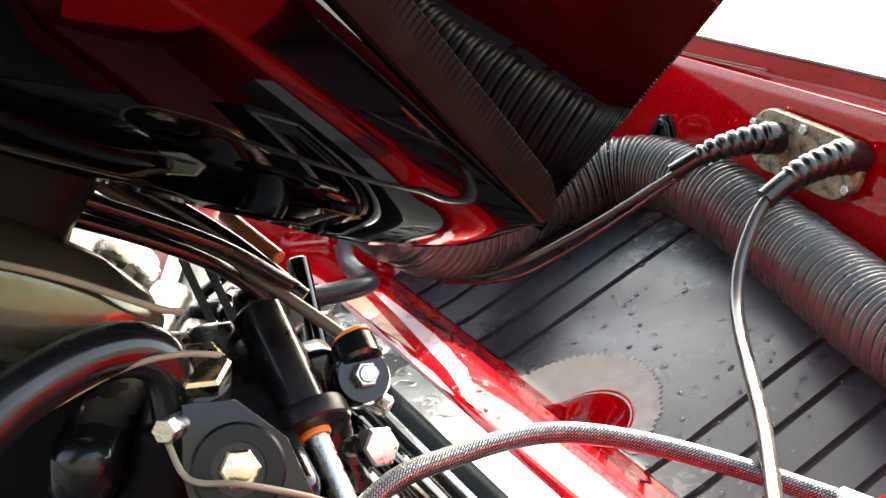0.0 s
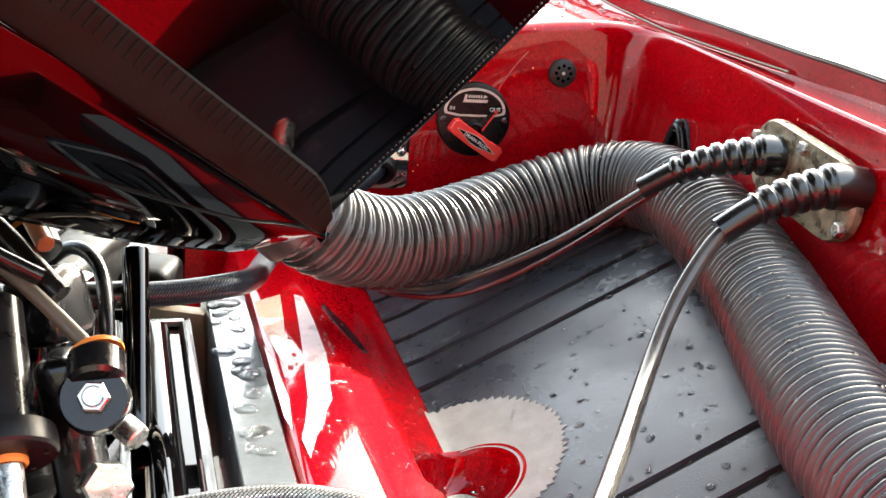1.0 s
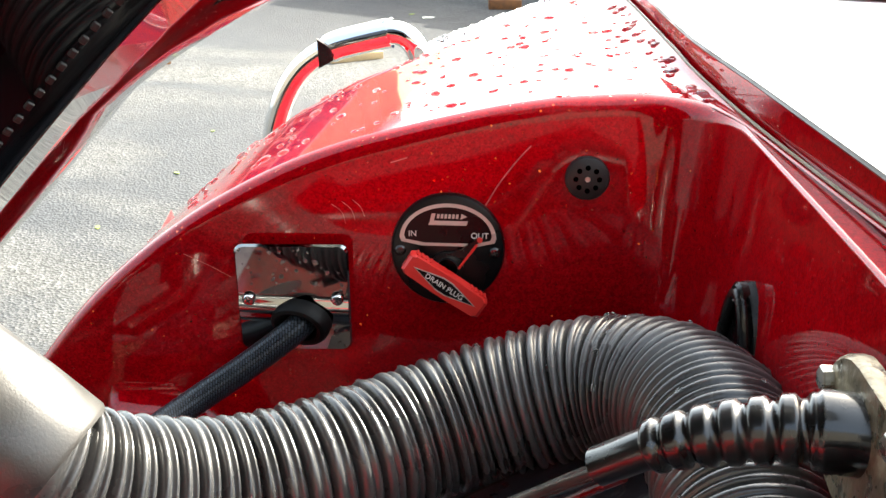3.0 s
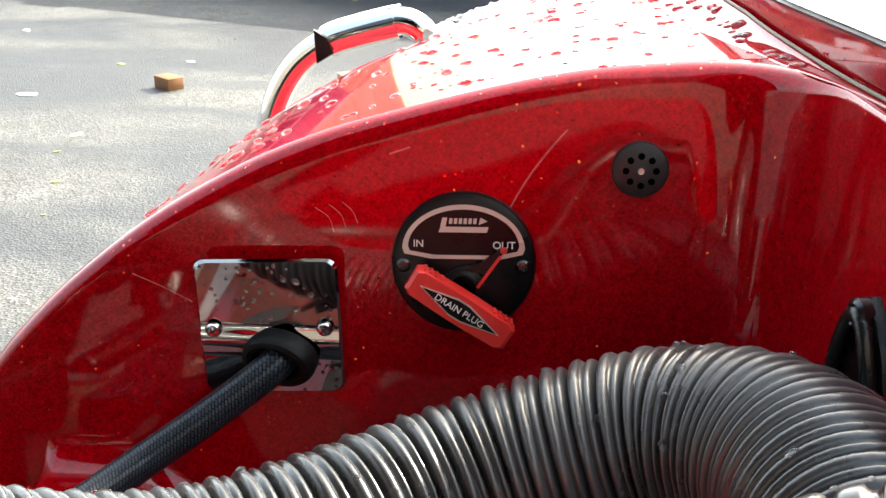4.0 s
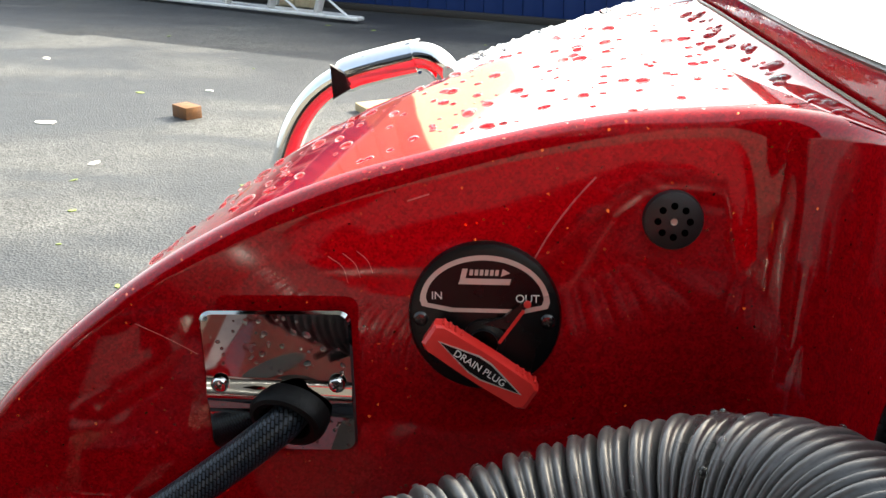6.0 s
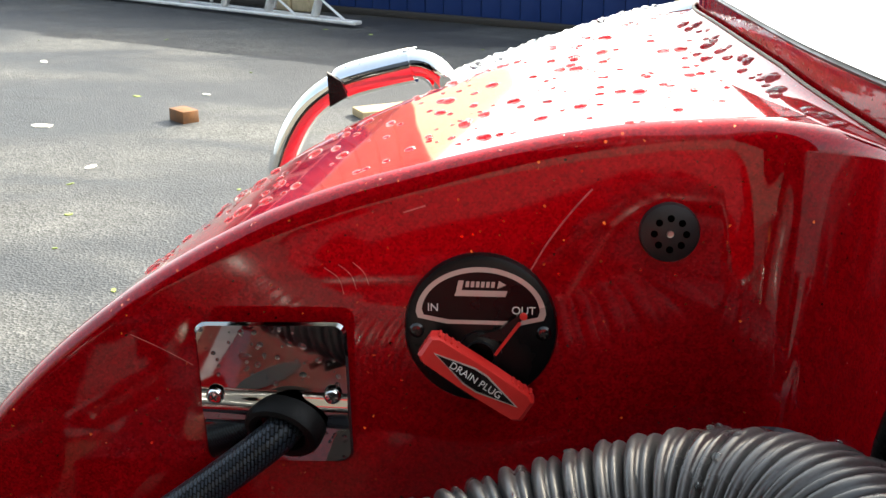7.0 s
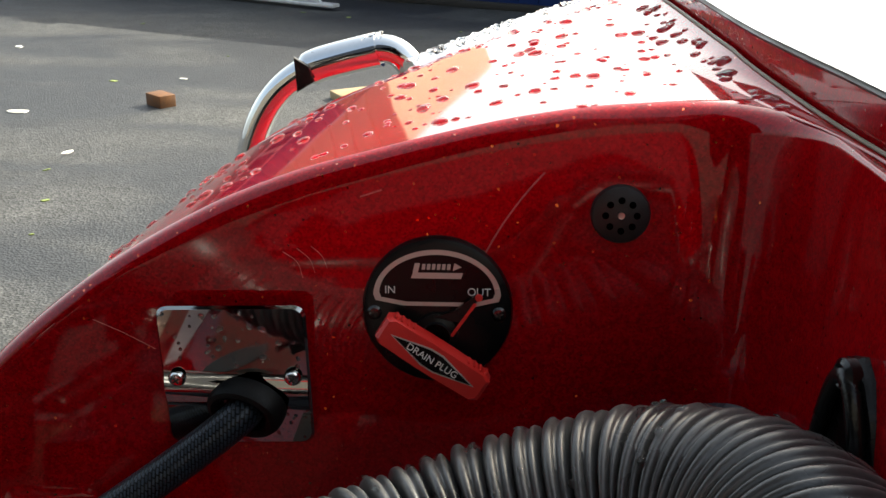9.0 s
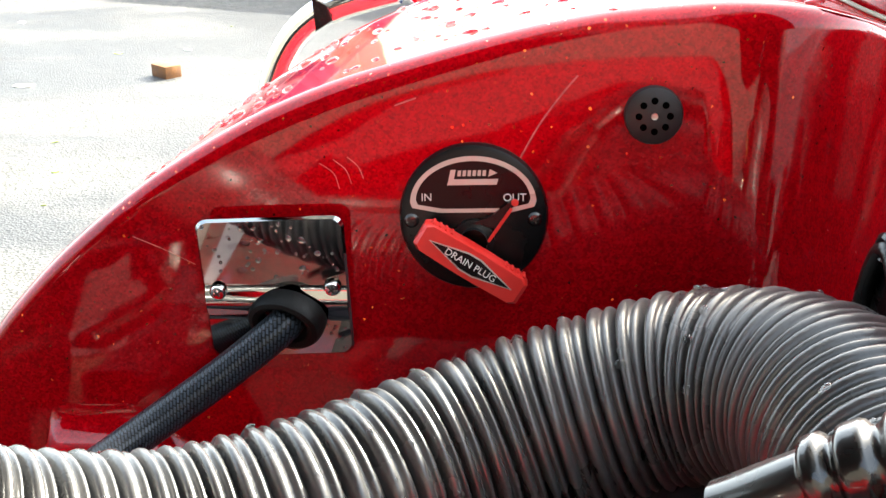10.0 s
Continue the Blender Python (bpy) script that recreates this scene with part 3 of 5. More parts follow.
def rim_r(p):
    """Radius of the rim: broad along the side, tight where the riser stands close behind it."""
    return lerp_table([(1.40, 0.003), (1.45, 0.005), (1.49, 0.012), (1.50, 0.014)], p.y) if p.x > 0.8 else 0.014


def outward(i):
    t = (PLAN[min(i + 1, len(PLAN) - 1)] - PLAN[max(i - 1, 0)]).normalized()
    return Vector((-t.y, t.x, 0))


liner = []
for i, p in enumerate(PLAN):
    o, top, r = outward(i), rim_z(p), rim_r(p)
    row = []
    z0 = 0.70
    for q in range(9):
        z = z0 + (top - r - z0) * q / 8
        row.append(p + o * (0.1 * (z - 1.0)) + Vector((0, 0, z)))
    base = p + o * (0.1 * (top - r - 1.0))
    for q in range(1, 6):
        an = math.radians(18 * q)
        row.append(base + o * (r * (1 - math.cos(an))) + Vector((0, 0, top - r + r * math.sin(an))))
    liner.append(row)
part("well_wall", Geo().grid(liner), RED, boat, sharp=60)



def deck_z(x, y):
    d = y - wall_y(x, crest(x)) - 0.012
    d0 = lerp_table([(0.5, 0.25), (0.62, 0.26), (0.80, 0.42)], x)
    rise = 0.05 * d * d * min(max((x - 0.8) / 0.1, 0.0), 1.0)
    return crest(x) + rise - 0.9 * max(d - d0, 0.0) ** 1.5


# scratches in the gelcoat of the wall
def on_side(x, z, lift):
    return Vector((x, wall_y(x, z), z)) + Vector((0.1, -1, 0.1)).normalized() * lift


SCRATCH = mat("scratched_gelcoat", (0.55, 0.10, 0.09), 0.6, vary=0.4, scale=300)
for pts, r in (([(0.7300, 1.0213), (0.7372, 1.0345), (0.7440, 1.0450), (0.7530, 1.0570), (0.7617, 1.0671)], 0.0006), ([(0.504, 0.978), (0.522, 0.970), (0.540, 0.9607)], 0.0003),
               ([(0.632, 1.0234), (0.638, 1.018), (0.641, 1.0107)], 0.00025), ([(0.624, 1.022), (0.631, 1.016), (0.634, 1.008)], 0.00025), ([(0.616, 1.020), (0.624, 1.014), (0.627, 1.005)], 0.00025),
               ([(0.876, 1.012), (0.8757, 0.992)], 0.0004), ([(0.66, 1.052), (0.672, 1.056)], 0.0005)):
    part("scratch", Geo().sweep([on_side(x, z, -0.4 * r) for x, z in pts], r, 8, step=0.002), SCRATCH, boat, "pale scratch in the gelcoat")


# gunwale deck, outboard of the port wall, with its rounded stern end and the hull's side
deck = []
for i in range(-5, 49):
    row = []
    for j in range(29):
        d = j * 0.02
        x0 = 0.385 - 0.19 * d
        x = x0 + max(i, 0) * (1.06 - x0) / 48
        y = wall_y(x, crest(x)) + 0.012 + d
        p = Vector((x, y, deck_z(x, y)))
        if i < 0:
            p += Vector(((-0.006, -0.014, -0.02, -0.022, -0.022)[-i - 1], 0, (-0.004, -0.016, -0.04, -0.2, -0.45)[-i - 1]))
        row.append(p)
    for j in range(1, 7):
        row.append(row[28] + Vector((0, 0.004 * j, -0.09 * j)))
    deck.append(row)
part("gunwale", Geo().grid(deck, flip=True), RED, boat, sharp=60)

# starboard gunwale
deck = []
for i in range(43):
    x = 0.385 + i * 0.0145
    deck.append([(x, 0.488 - 0.02 * j, crest(x) - 0.2 * (0.02 * j) ** 2) for j in range(24)])
part("gunwale", Geo().grid(deck), RED, boat, sharp=60)

# ledge round the bulkhead and the raised after-deck
RIDGE = [Vector((x, y, 0)) for x, y in ((0.995, 2.45), (0.925, 2.24), (0.868, 2.045), (0.840, 1.965), (0.825, 1.928), (0.8195, 1.900), (0.8205, 1.872), (0.828, 1.830),
                                        (0.8465, 1.725), (0.8615, 1.642), (0.8745, 1.578), (0.894, 1.5025), (0.904, 1.4665), (0.9135, 1.429), (0.963, 1.230), (0.998, 1.090), (1.08, 0.6), (1.15, 0.1))]
RIDGE_TOP = 1.134
ledge = []
for i in range(len(PLAN)):
    if 34 <= i <= 66:
        p, o = PLAN[i], outward(i)
        a = p + o * (0.1 * (rim_z(p) - rim_r(p) - 1.0) + 0.9 * rim_r(p))
        rx = lerp_table([(r.y, r.x) for r in RIDGE[::-1]], a.y)
        row = []
        for q in range(5):
            x = a.x + (max(rx + 0.02, a.x + 0.005) - a.x) * q / 4
            row.append(Vector((x, a.y, crest(p.x + x - a.x) - 0.0003)))
        ledge.append(row)
ledge.insert(0, [Vector((p.x, p.y + 0.012, p.z)) for p in ledge[0]])
part("bulkhead_ledge", Geo().grid(ledge), RED, boat, sharp=60)

ridge_pts = resample(RIDGE, 0.02)
face, lip, top = [], [], []
for p in ridge_pts:
    zt = RIDGE_TOP
    f = Vector((0.97, 0.23, 0))
    row = [p + Vector((0, 0, 1.04)), p + f * 0.004 + Vector((0, 0, zt - 0.006))]
    face.append(row)
    lip.append([p + f * 0.003 + Vector((0, 0, zt - 0.0058)), p + f * 0.0005 + Vector((0, 0, zt - 0.0035)), p + f * 0.003 + Vector((0, 0, zt - 0.001))])
    top.append([p + f * d + Vector((0, 0, zt + h)) for d, h in ((0.001, -0.001), (0.006, 0.001), (0.05, 0.002), (0.3, 0.003))] + [Vector((x, s + (e - s) * (p.y - 0.1) / 2.35, zt + 0.004)) for x, s, e in ((1.9, 0.05, 2.44), (2.62, 0.16, 2.3))])
part("after_deck_riser", Geo().grid(face), RED, boat, sharp=60)
COVE = [(-0.001, 0.0100), (0.0, 0.0090), (0.004, 0.0055), (0.010, 0.0030), (0.018, 0.0013), (0.026, 0.0004), (0.034, 0.0)]


def cove_size(y):
    """The cove at the riser's foot shrinks where the ledge narrows."""
    return lerp_table([(1.42, 0.10), (1.46, 0.15), (1.62, 1.0), (1.90, 1.0), (1.98, 0.4)], y)


def cove_z(x, y):
    """Height of the deck with its cove."""
    k = cove_size(y)
    d = 0.97 * (lerp_table([(r.y, r.x) for r in RIDGE[::-1]], y) - x) / k
    return deck_z(x, y) + k * lerp_table(COVE, min(max(d, 0.0), 0.034))


cove = []
for p in ridge_pts:
    if 1.22 < p.y < 2.1:
        f, k = Vector((0.97, 0.23, 0)), cove_size(p.y)
        row = [(p - f * (d * k), h * k + (0.0002 if d < 0.03 else -0.0006)) for d, h in COVE[::-1]]
        cove.append([q + Vector((0, 0, deck_z(q.x, q.y) + h)) for q, h in row])
part("riser_cove", Geo().grid(cove), RED, boat, sharp=80)
part("base_seal", Geo().sweep([r[5] + Vector((-0.0006, 0, 0.0006)) for r in cove], 0.0011, 8, step=0.01), TAN_TRIM, boat, "thin tan seal at the riser's foot")
part("deck_seal", Geo().grid(lip), ROD_BROWN, boat, "thin brown edge trim")
after_deck = part("after_deck", Geo().grid(top), DECK_WHITE, boat, "glossy deck, white with sky glare put into its colour", sharp=60)
for edge, turn in ((top[0], True), (top[-1], False), ([r[-1] for r in top], False)):
    part("after_deck_riser", Geo().grid([[Vector((q.x, q.y, 1.0)), q - Vector((0, 0, 0.001))] for q in edge], flip=turn), RED, boat)
part("deck_panel", Geo().prism([(0.959, 1.883), (0.975, 1.757), (1.30, 1.70), (1.40, 2.0), (1.10, 2.20), (1.004, 1.945)], 0.002, pose(0, 0, 1.1402)), RED, boat, "red panel set in the white deck")
wedge = [[Vector((0.958 + 0.62 * s, 1.888 + 0.785 * s, 1.137)), Vector((0.958 + 0.62 * s, 1.888 + 0.785 * s, 1.139 + 0.24 * s))] for s in (0.0, 0.02, 0.1, 0.2, 0.3)]
part("deck_step", Geo().grid(wedge), RED, boat, "red face of the step in the deck")
part("deck_step", Geo().grid([[r[1], r[1] + Vector((-0.04, 0.10, 0)) * (s / 0.3), Vector((r[1].x - 0.17 * s, r[1].y + 0.43 * s, 1.137))] for r, s in zip(wedge, (0.0, 0.02, 0.1, 0.2, 0.3))]), DECK_WHITE, boat, "glossy step, white with sky glare put into its colour", sharp=60)

# stainless rub rail along the outer edge
rail_pts = []
for x in (0.625, 0.635, 0.65, 0.68, 0.72, 0.76, 0.80, 0.86, 0.94, 1.02):
    d = lerp_table([(0.5, 0.25), (0.62, 0.26), (0.80, 0.42)], x) + 0.055
    y = wall_y(x, crest(x)) + 0.012 + d
    rail_pts.append((x, y, deck_z(x, y) + 0.003))
part("rub_rail", Geo().sweep(rail_pts, 0.011, 12, step=0.02), CHROME, boat, "polished stainless rub rail")


# hull below the decks
SECTIONS = []
for x, stb, port, top in ((0.36, 0.03, 2.02, 0.50), (0.62, 0.02, 2.10, 0.55), (0.90, 0.0, 2.34, 1.08), (1.10, 0.0, 2.46, 1.12), (1.9, 0.05, 2.44, 1.12), (2.62, 0.16, 2.3, 1.12)):
    mid, w = (stb + port) / 2, (port - stb) / 2
    SECTIONS.append([Vector((x, mid + w * k, z)) for k, z in ((-1.0, top), (-0.99, 0.62 * top + 0.1), (-0.95, 0.40), (-0.86, 0.33), (-0.45, 0.14), (0.0, 0.0), (0.45, 0.14), (0.86, 0.33), (0.95, 0.40), (0.99, 0.62 * top + 0.1), (1.0, top))])
part("hull", Geo().grid(SECTIONS), RED, boat, "glossy red hull below the decks", sharp=50)
for s in (SECTIONS[0], SECTIONS[-1]):
    n = len(s) // 2
    part("hull", Geo().grid([s[:n + 1], [s[-1 - i] for i in range(n + 1)]]), RED, boat, sharp=50)
stern = []
for i in range(41):
    y = 0.03 + 1.98 * i / 40
    stern.append([Vector((0.36, y, 0.45)), Vector((aft_edge(y), y, 0.63 if 0.49 < y < 1.49 else 0.80))])
part("stern_plate", Geo().grid(stern), RED, boat, "red stern below the well")


DRAIN = Vector((0.668, 1.008, 0))


# transom: cap, slope to the well's floor and after face
def aft_x(y):
    return 0.467 - 0.196 * (y - 1.282)


TRANSOM = [(-0.055, 0.62), (0.0, 0.842), (0.004, 0.850), (0.012, 0.852), (0.052, 0.852), (0.060, 0.850), (0.068, 0.845), (0.120, 0.812), (0.150, 0.800),
           (0.162, 0.797), (0.20, 0.796)]
cap = []
fine = []
for a, b in zip(TRANSOM, TRANSOM[1:]):
    n = max(1, int((b[0] - a[0]) / 0.006)) if a[0] >= 0.06 else 1
    fine += [(a[0] + (b[0] - a[0]) * q / n, a[1] + (b[1] - a[1]) * q / n) for q in range(n)]
fine.append(TRANSOM[-1])
FILLET = 0.026


def cap_end(d):
    """Where the cap meets the fillet at the side wall."""
    y = 1.42
    for _ in range(4):
        y = wall_y(aft_x(y) + d, 0.878) - FILLET - 0.19 * d
    return y


ends = [cap_end(d) for d, z in fine]
for i in range(170):
    cap.append([Vector((aft_x(y) + d, y + 0.19 * d, z)) for (d, z), y in ((f, 0.5 + (e - 0.5) * i / 169) for f, e in zip(fine, ends))])
for i in range(1, 15):
    an = radians(6.03 * i)
    cap.append([p + Vector((0, FILLET * math.sin(an), FILLET * (1.0 - math.cos(an)))) for p in cap[169]])
part("transom", Geo().grid(cap, flip=True).hole(DRAIN, 0.0435), RED, boat, sharp=60)
slot_m = frame_of((0.5653, 1.2362, 0.8329), (0.61, 0.12, 1.0), (0.044, -0.0705, -0.0185))
part("transom_slot", Geo().prism([(0.043 * math.cos(a), 0.0075 * math.sin(a)) for a in np.linspace(0, 2 * math.pi, 20, endpoint=False)], 0.002, slot_m, 0.0006), BLACK_RUBBER, boat, "black slot filler with a steel edge")


def on_cap(d, y):
    return (aft_x(y) + d, y + 0.19 * d)


def decal(pts, z, name, material, label):
    out = [on_cap(d, y) for d, y in pts]
    turn = sum((q[0] - p[0]) * (q[1] + p[1]) for p, q in zip(out, out[1:] + out[:1]))
    part(name, Geo().prism(out[::-1] if turn > 0 else out, 0.0006, pose(0, 0, z)), material, boat, label)


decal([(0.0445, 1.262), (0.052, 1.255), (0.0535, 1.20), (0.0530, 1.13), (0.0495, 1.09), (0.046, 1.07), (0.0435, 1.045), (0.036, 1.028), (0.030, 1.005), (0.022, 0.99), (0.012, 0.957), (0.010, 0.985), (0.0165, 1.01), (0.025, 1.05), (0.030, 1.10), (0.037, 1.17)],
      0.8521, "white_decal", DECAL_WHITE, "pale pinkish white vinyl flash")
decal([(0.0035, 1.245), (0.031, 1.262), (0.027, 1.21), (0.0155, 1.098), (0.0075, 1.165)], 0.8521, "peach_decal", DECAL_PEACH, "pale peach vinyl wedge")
# pale stripe along the cap's after edge
decal([(0.0015, 1.15), (0.006, 1.12), (0.0095, 1.05), (0.005, 1.0), (0.0015, 1.02)], 0.8521, "peach_decal", DECAL_WHITE, "pale edge stripe")

# ---- floor mat ----
mat_thing = thing("floor_mat", "grey ribbed rubber mat on the sloping well floor, wet", "floor mat")
MAT_N = Vector((-0.5 * 0.982, -0.5 * 0.187, 1.0)).normalized()
GROOVE_DIR = Vector((0.975, 0.215, 0)).normalized()
GROOVE_ACROSS = Vector((-0.215, 0.975, 0))


def on_floor(x, y, lift=0.0):
    return Vector((x, y, floor_z(x, y))) + MAT_N * lift


def mat_place(a, b, lift=0.0):
    """a along the grooves from the transom's foot, b across them, from the drain."""
    o = Vector((0.672, 1.03, 0))
    p = o + GROOVE_ACROSS * b
    start = (0.619 - 0.19 * (p.y - 1.299)) - p.x
    p = p + GROOVE_DIR * (start + a)
    return on_floor(p.x, p.y, lift)


GROOVES = [-0.382, -0.33, -0.278, -0.226, -0.174, -0.121, 0.142, 0.193, 0.245, 0.297, 0.349]
edges = [-0.50] + [g for gr in GROOVES for g in (gr - 0.0040, gr + 0.0040)] + [0.42]
for k in range(0, len(edges), 2):
    b0, b1 = edges[k], edges[k + 1]
    n = max(2, int((b1 - b0) / 0.02))
    geo = Geo()
    wide = b1 - b0 > 0.1
    n = 40 if wide else n
    cols = [b0, b0 + 0.0006] + [b0 + (b1 - b0) * q / n for q in range(1, n)] + [b1 - 0.0006, b1]
    rows = []
    steps = 60 if wide else 15
    for q in range(steps + 1):
        a = -0.005 + 0.32 * q / steps
        rows.append([mat_place(a, b, 0.001 if j in (0, len(cols) - 1) else 0.005) for j, b in enumerate(cols)])
    part("rib", geo.grid(rows, flip=True).hole(DRAIN, 0.046), MAT_GREY, mat_thing, sharp=60)
part("base", Geo().grid([[mat_place(-0.01 + 0.33 * q / 54, b, 0.0006) for b in np.linspace(-0.52, 0.44, 160)] for q in range(11 * 5)], flip=True).hole(DRAIN, 0.046), GROOVE_DARK, mat_thing, "dark brown sheet in the grooves")
worn_rng = random.Random(2)
c, inner, outer = Vector((0.655, 1.03)), [], []
for i in range(81):
    an = math.radians(-70 + 178 * i / 80)
    r = 0.093 + (0.003 if i % 2 else -0.0015) + worn_rng.uniform(-0.0015, 0.002)
    o = Vector((c.x + r * math.cos(an), c.y + r * math.sin(an)))
    w = (o - DRAIN.to_2d()).normalized() * 0.0440
    inner.append(on_floor(DRAIN.x + w.x, DRAIN.y + w.y, 0.0064))
    outer.append(on_floor(o.x, o.y, 0.0058))
part("worn_patch", Geo().grid([inner, outer], flip=True), WORN_GREY, mat_thing, "pale worn rubber with a ragged edge")

# drain pocket at the transom's foot
rows = []
for i in range(49):
    an = 2 * math.pi * i / 48
    d = Vector((math.cos(an), math.sin(an), 0))
    rim = DRAIN + d * 0.047
    z = floor_z(rim.x, rim.y)
    away = rim.x - aft_x(rim.y)
    z = max(z + 0.0065, lerp_table(TRANSOM, away))
    prof = [(0.0475, -0.004), (0.047, -0.0005), (0.0455, 0.0008), (0.0435, -0.0005), (0.0415, -0.005), (0.0385, -0.016), (0.033, -0.024)]
    row = [DRAIN + d * r + Vector((0, 0, z + h)) for r, h in prof]
    low = 0.776
    row += [DRAIN + d * 0.026 + Vector((0, 0, low + 0.3 * max(z - 0.03 - low, 0))), DRAIN + d * 0.0195 + Vector((0, 0, low - 0.002))]
    rows.append(row)
part("drain_pocket", Geo().grid(rows, flip=True), RED, boat, sharp=60)
dr = thing("drain_fitting", "black rubber ringed drain hole in the red pocket", "drain")
dm = pose(0.668, 1.008, 0.774)
part("ring", Geo().lathe([(0.020, 0), (0.021, 0.006), (0.018, 0.009), (0.012, 0.008), (0.0105, 0.002), (0.0105, -0.02)], dm, 28), BLACK_RUBBER, dr)
part("hole", Geo().lathe([(0.0105, 0.0), (0, 0.0)], dm, 20), GROOVE_DARK, dr)


# ---- big corrugated rigging hose ----
hose = thing("rigging_hose", "thick grey corrugated rigging hose curving across the well, wet", "hose")
HOSE = [(0.508, 1.189, 0.977), (0.525, 1.191, 0.962), (0.548, 1.208, 0.943), (0.578, 1.234, 0.926), (0.612, 1.260, 0.916), (0.660, 1.294, 0.916), (0.710, 1.333, 0.921), (0.762, 1.354, 0.935),
        (0.828, 1.352, 0.957), (0.876, 1.308, 0.971), (0.897, 1.215, 0.973), (0.908, 1.090, 0.958), (0.898, 0.950, 0.950), (0.892, 0.850, 0.945), (0.90, 0.70, 0.94), (0.92, 0.56, 0.935)]
PITCH, R_HOSE = 0.0146, 0.0458
# one turn of the spiral: a broad ring, a slighter ring beside it, then a deep groove
RINGS = [(0.0, -0.0068), (0.05, -0.0050), (0.12, -0.0018), (0.22, -0.0003), (0.32, 0.0), (0.42, -0.0004), (0.50, -0.0017), (0.555, -0.0033), (0.60, -0.0030), (0.68, -0.0016), (0.76, -0.0012), (0.84, -0.0017), (0.92, -0.0037), (0.97, -0.0060), (1.0, -0.0068)]


def hose_r(s):
    return R_HOSE + lerp_table(RINGS, (s / PITCH) % 1.0)


hose_curve = resample(HOSE, PITCH / 20)
part("corrugated_tube", Geo().sweep(hose_curve, hose_r, 44), HOSE_GREY, hose, sharp=80)
cuff_a, cuff_b = Vector((0.524, 1.1895, 0.963)), Vector((0.464, 1.188, 1.012))
cm = frame_of(cuff_a, cuff_b - cuff_a)
L = (cuff_b - cuff_a).length
part("cuff", Geo().lathe([(0.042, -0.006), (0.0480, -0.006), (0.0500, -0.003), (0.0508, 0.03), (0.0508, L - 0.002), (0.0495, L), (0.0465, L), (0.045, L - 0.004), (0.044, 0.01), (0.0, 0.008)], cm, 48), CUFF_GREY, hose, "smooth pale grey cuff")
clip = thing("hose_clip", "black plastic hose clip on the red bulkhead", "clip")
CLIP_M = frame_of((0.914, 1.358, 0.985), (-1, -0.35, 0.05), (0.2, -1, 0)) @ Matrix.Diagonal((1.25, 1.15, 1.2, 1.0))
part("tab", Geo().prism([(0.029, -0.03), (0.026, 0.0), (0.017, 0.024), (0.009, 0.037), (0.0, 0.042), (-0.009, 0.038), (-0.016, 0.024), (-0.021, 0.0), (-0.024, -0.03)], 0.011, CLIP_M, 0.003), BLACK_PLASTIC, clip)
part("loop", Geo().sweep([CLIP_M @ Vector(p) for p in ((-0.016, -0.03, 0.009), (-0.012, 0.005, 0.012), (-0.006, 0.028, 0.013), (0.0, 0.035, 0.013), (0.007, 0.028, 0.013), (0.015, 0.005, 0.012), (0.021, -0.03, 0.009))], 0.0045, 12, step=0.004), BLACK_RUBBER, clip)
part("eye", Geo().lathe([(0.0065, 0.010), (0.0065, 0.014), (0.0045, 0.0155), (0.0025, 0.0145), (0.002, 0.011)], CLIP_M @ pose(0.0, 0.035, 0), 20), BLACK_RUBBER, clip)

# ---- stainless flange with two corrugated boots ----
flange = thing("rigging_flange", "weathered stainless flange with two cable boots on the bulkhead", "flange")
FL = frame_of((BULK(1.113) - 0.002, 1.113, 1.045), (-1, -0.17, 0.03), (0.17, -1, -0.06))
out = []
for cx, s in ((0.049, 1), (-0.049, -1)):
    out += [(cx + s * 0.0345 * math.cos(a), s * 0.0345 * math.sin(a)) for a in np.linspace(-math.pi / 2, math.pi / 2, 12)]
part("plate", Geo().prism(out, 0.010, FL, 0.003), DIRTY_STEEL, flange)
for x, y in ((-0.074, 0.012), (0.074, 0.012), (0.0, 0.026), (0.0, -0.026), (0.074, -0.016)):
    part("bolt_head", Geo().hexnut(0.006, 0.006, FL @ pose(x, y, 0.009)), STEEL, flange)


def boot(points, tip, small):
    def r(s):
        if s < 0.030:
            return 0.0185
        if s > tip:
            return small
        w = math.cos(2 * math.pi * (s - 0.030) / 0.0122)
        return 0.0158 - (0.0158 - small) * 0.75 * ((s - 0.03) / (tip - 0.03)) + 0.0014 * math.tanh(3.4 * (w + 0.5))
    part("boot", Geo().sweep(points, r, 28, step=0.00118), BOOT_RUBBER, flange, "black corrugated rubber boot", sharp=75)


boot([(0.946, 1.148, 1.052), (0.920, 1.150, 1.053), (0.885, 1.154, 1.047), (0.852, 1.160, 1.034), (0.823, 1.174, 1.010)], 0.104, 0.0098)
boot([(0.962, 1.047, 1.056), (0.937, 1.043, 1.059), (0.904, 1.040, 1.051), (0.876, 1.037, 1.0385), (0.850, 1.034, 1.020)], 0.090, 0.0115)


def control_hose(points, r, label):
    ob = thing("control_hose", label, "hose", "control hoses")
    part("sheath", Geo().sweep(points, r, 14, step=0.006), STEEL_TUBE, ob)
    a, b = Vector(points[0]), Vector(points[1])
    part("end_collar", Geo().rod(a, a + (b - a).normalized() * 0.012, r * 1.25, 16), BLACK_RUBBER, ob, "black rubber end collar")
    return ob


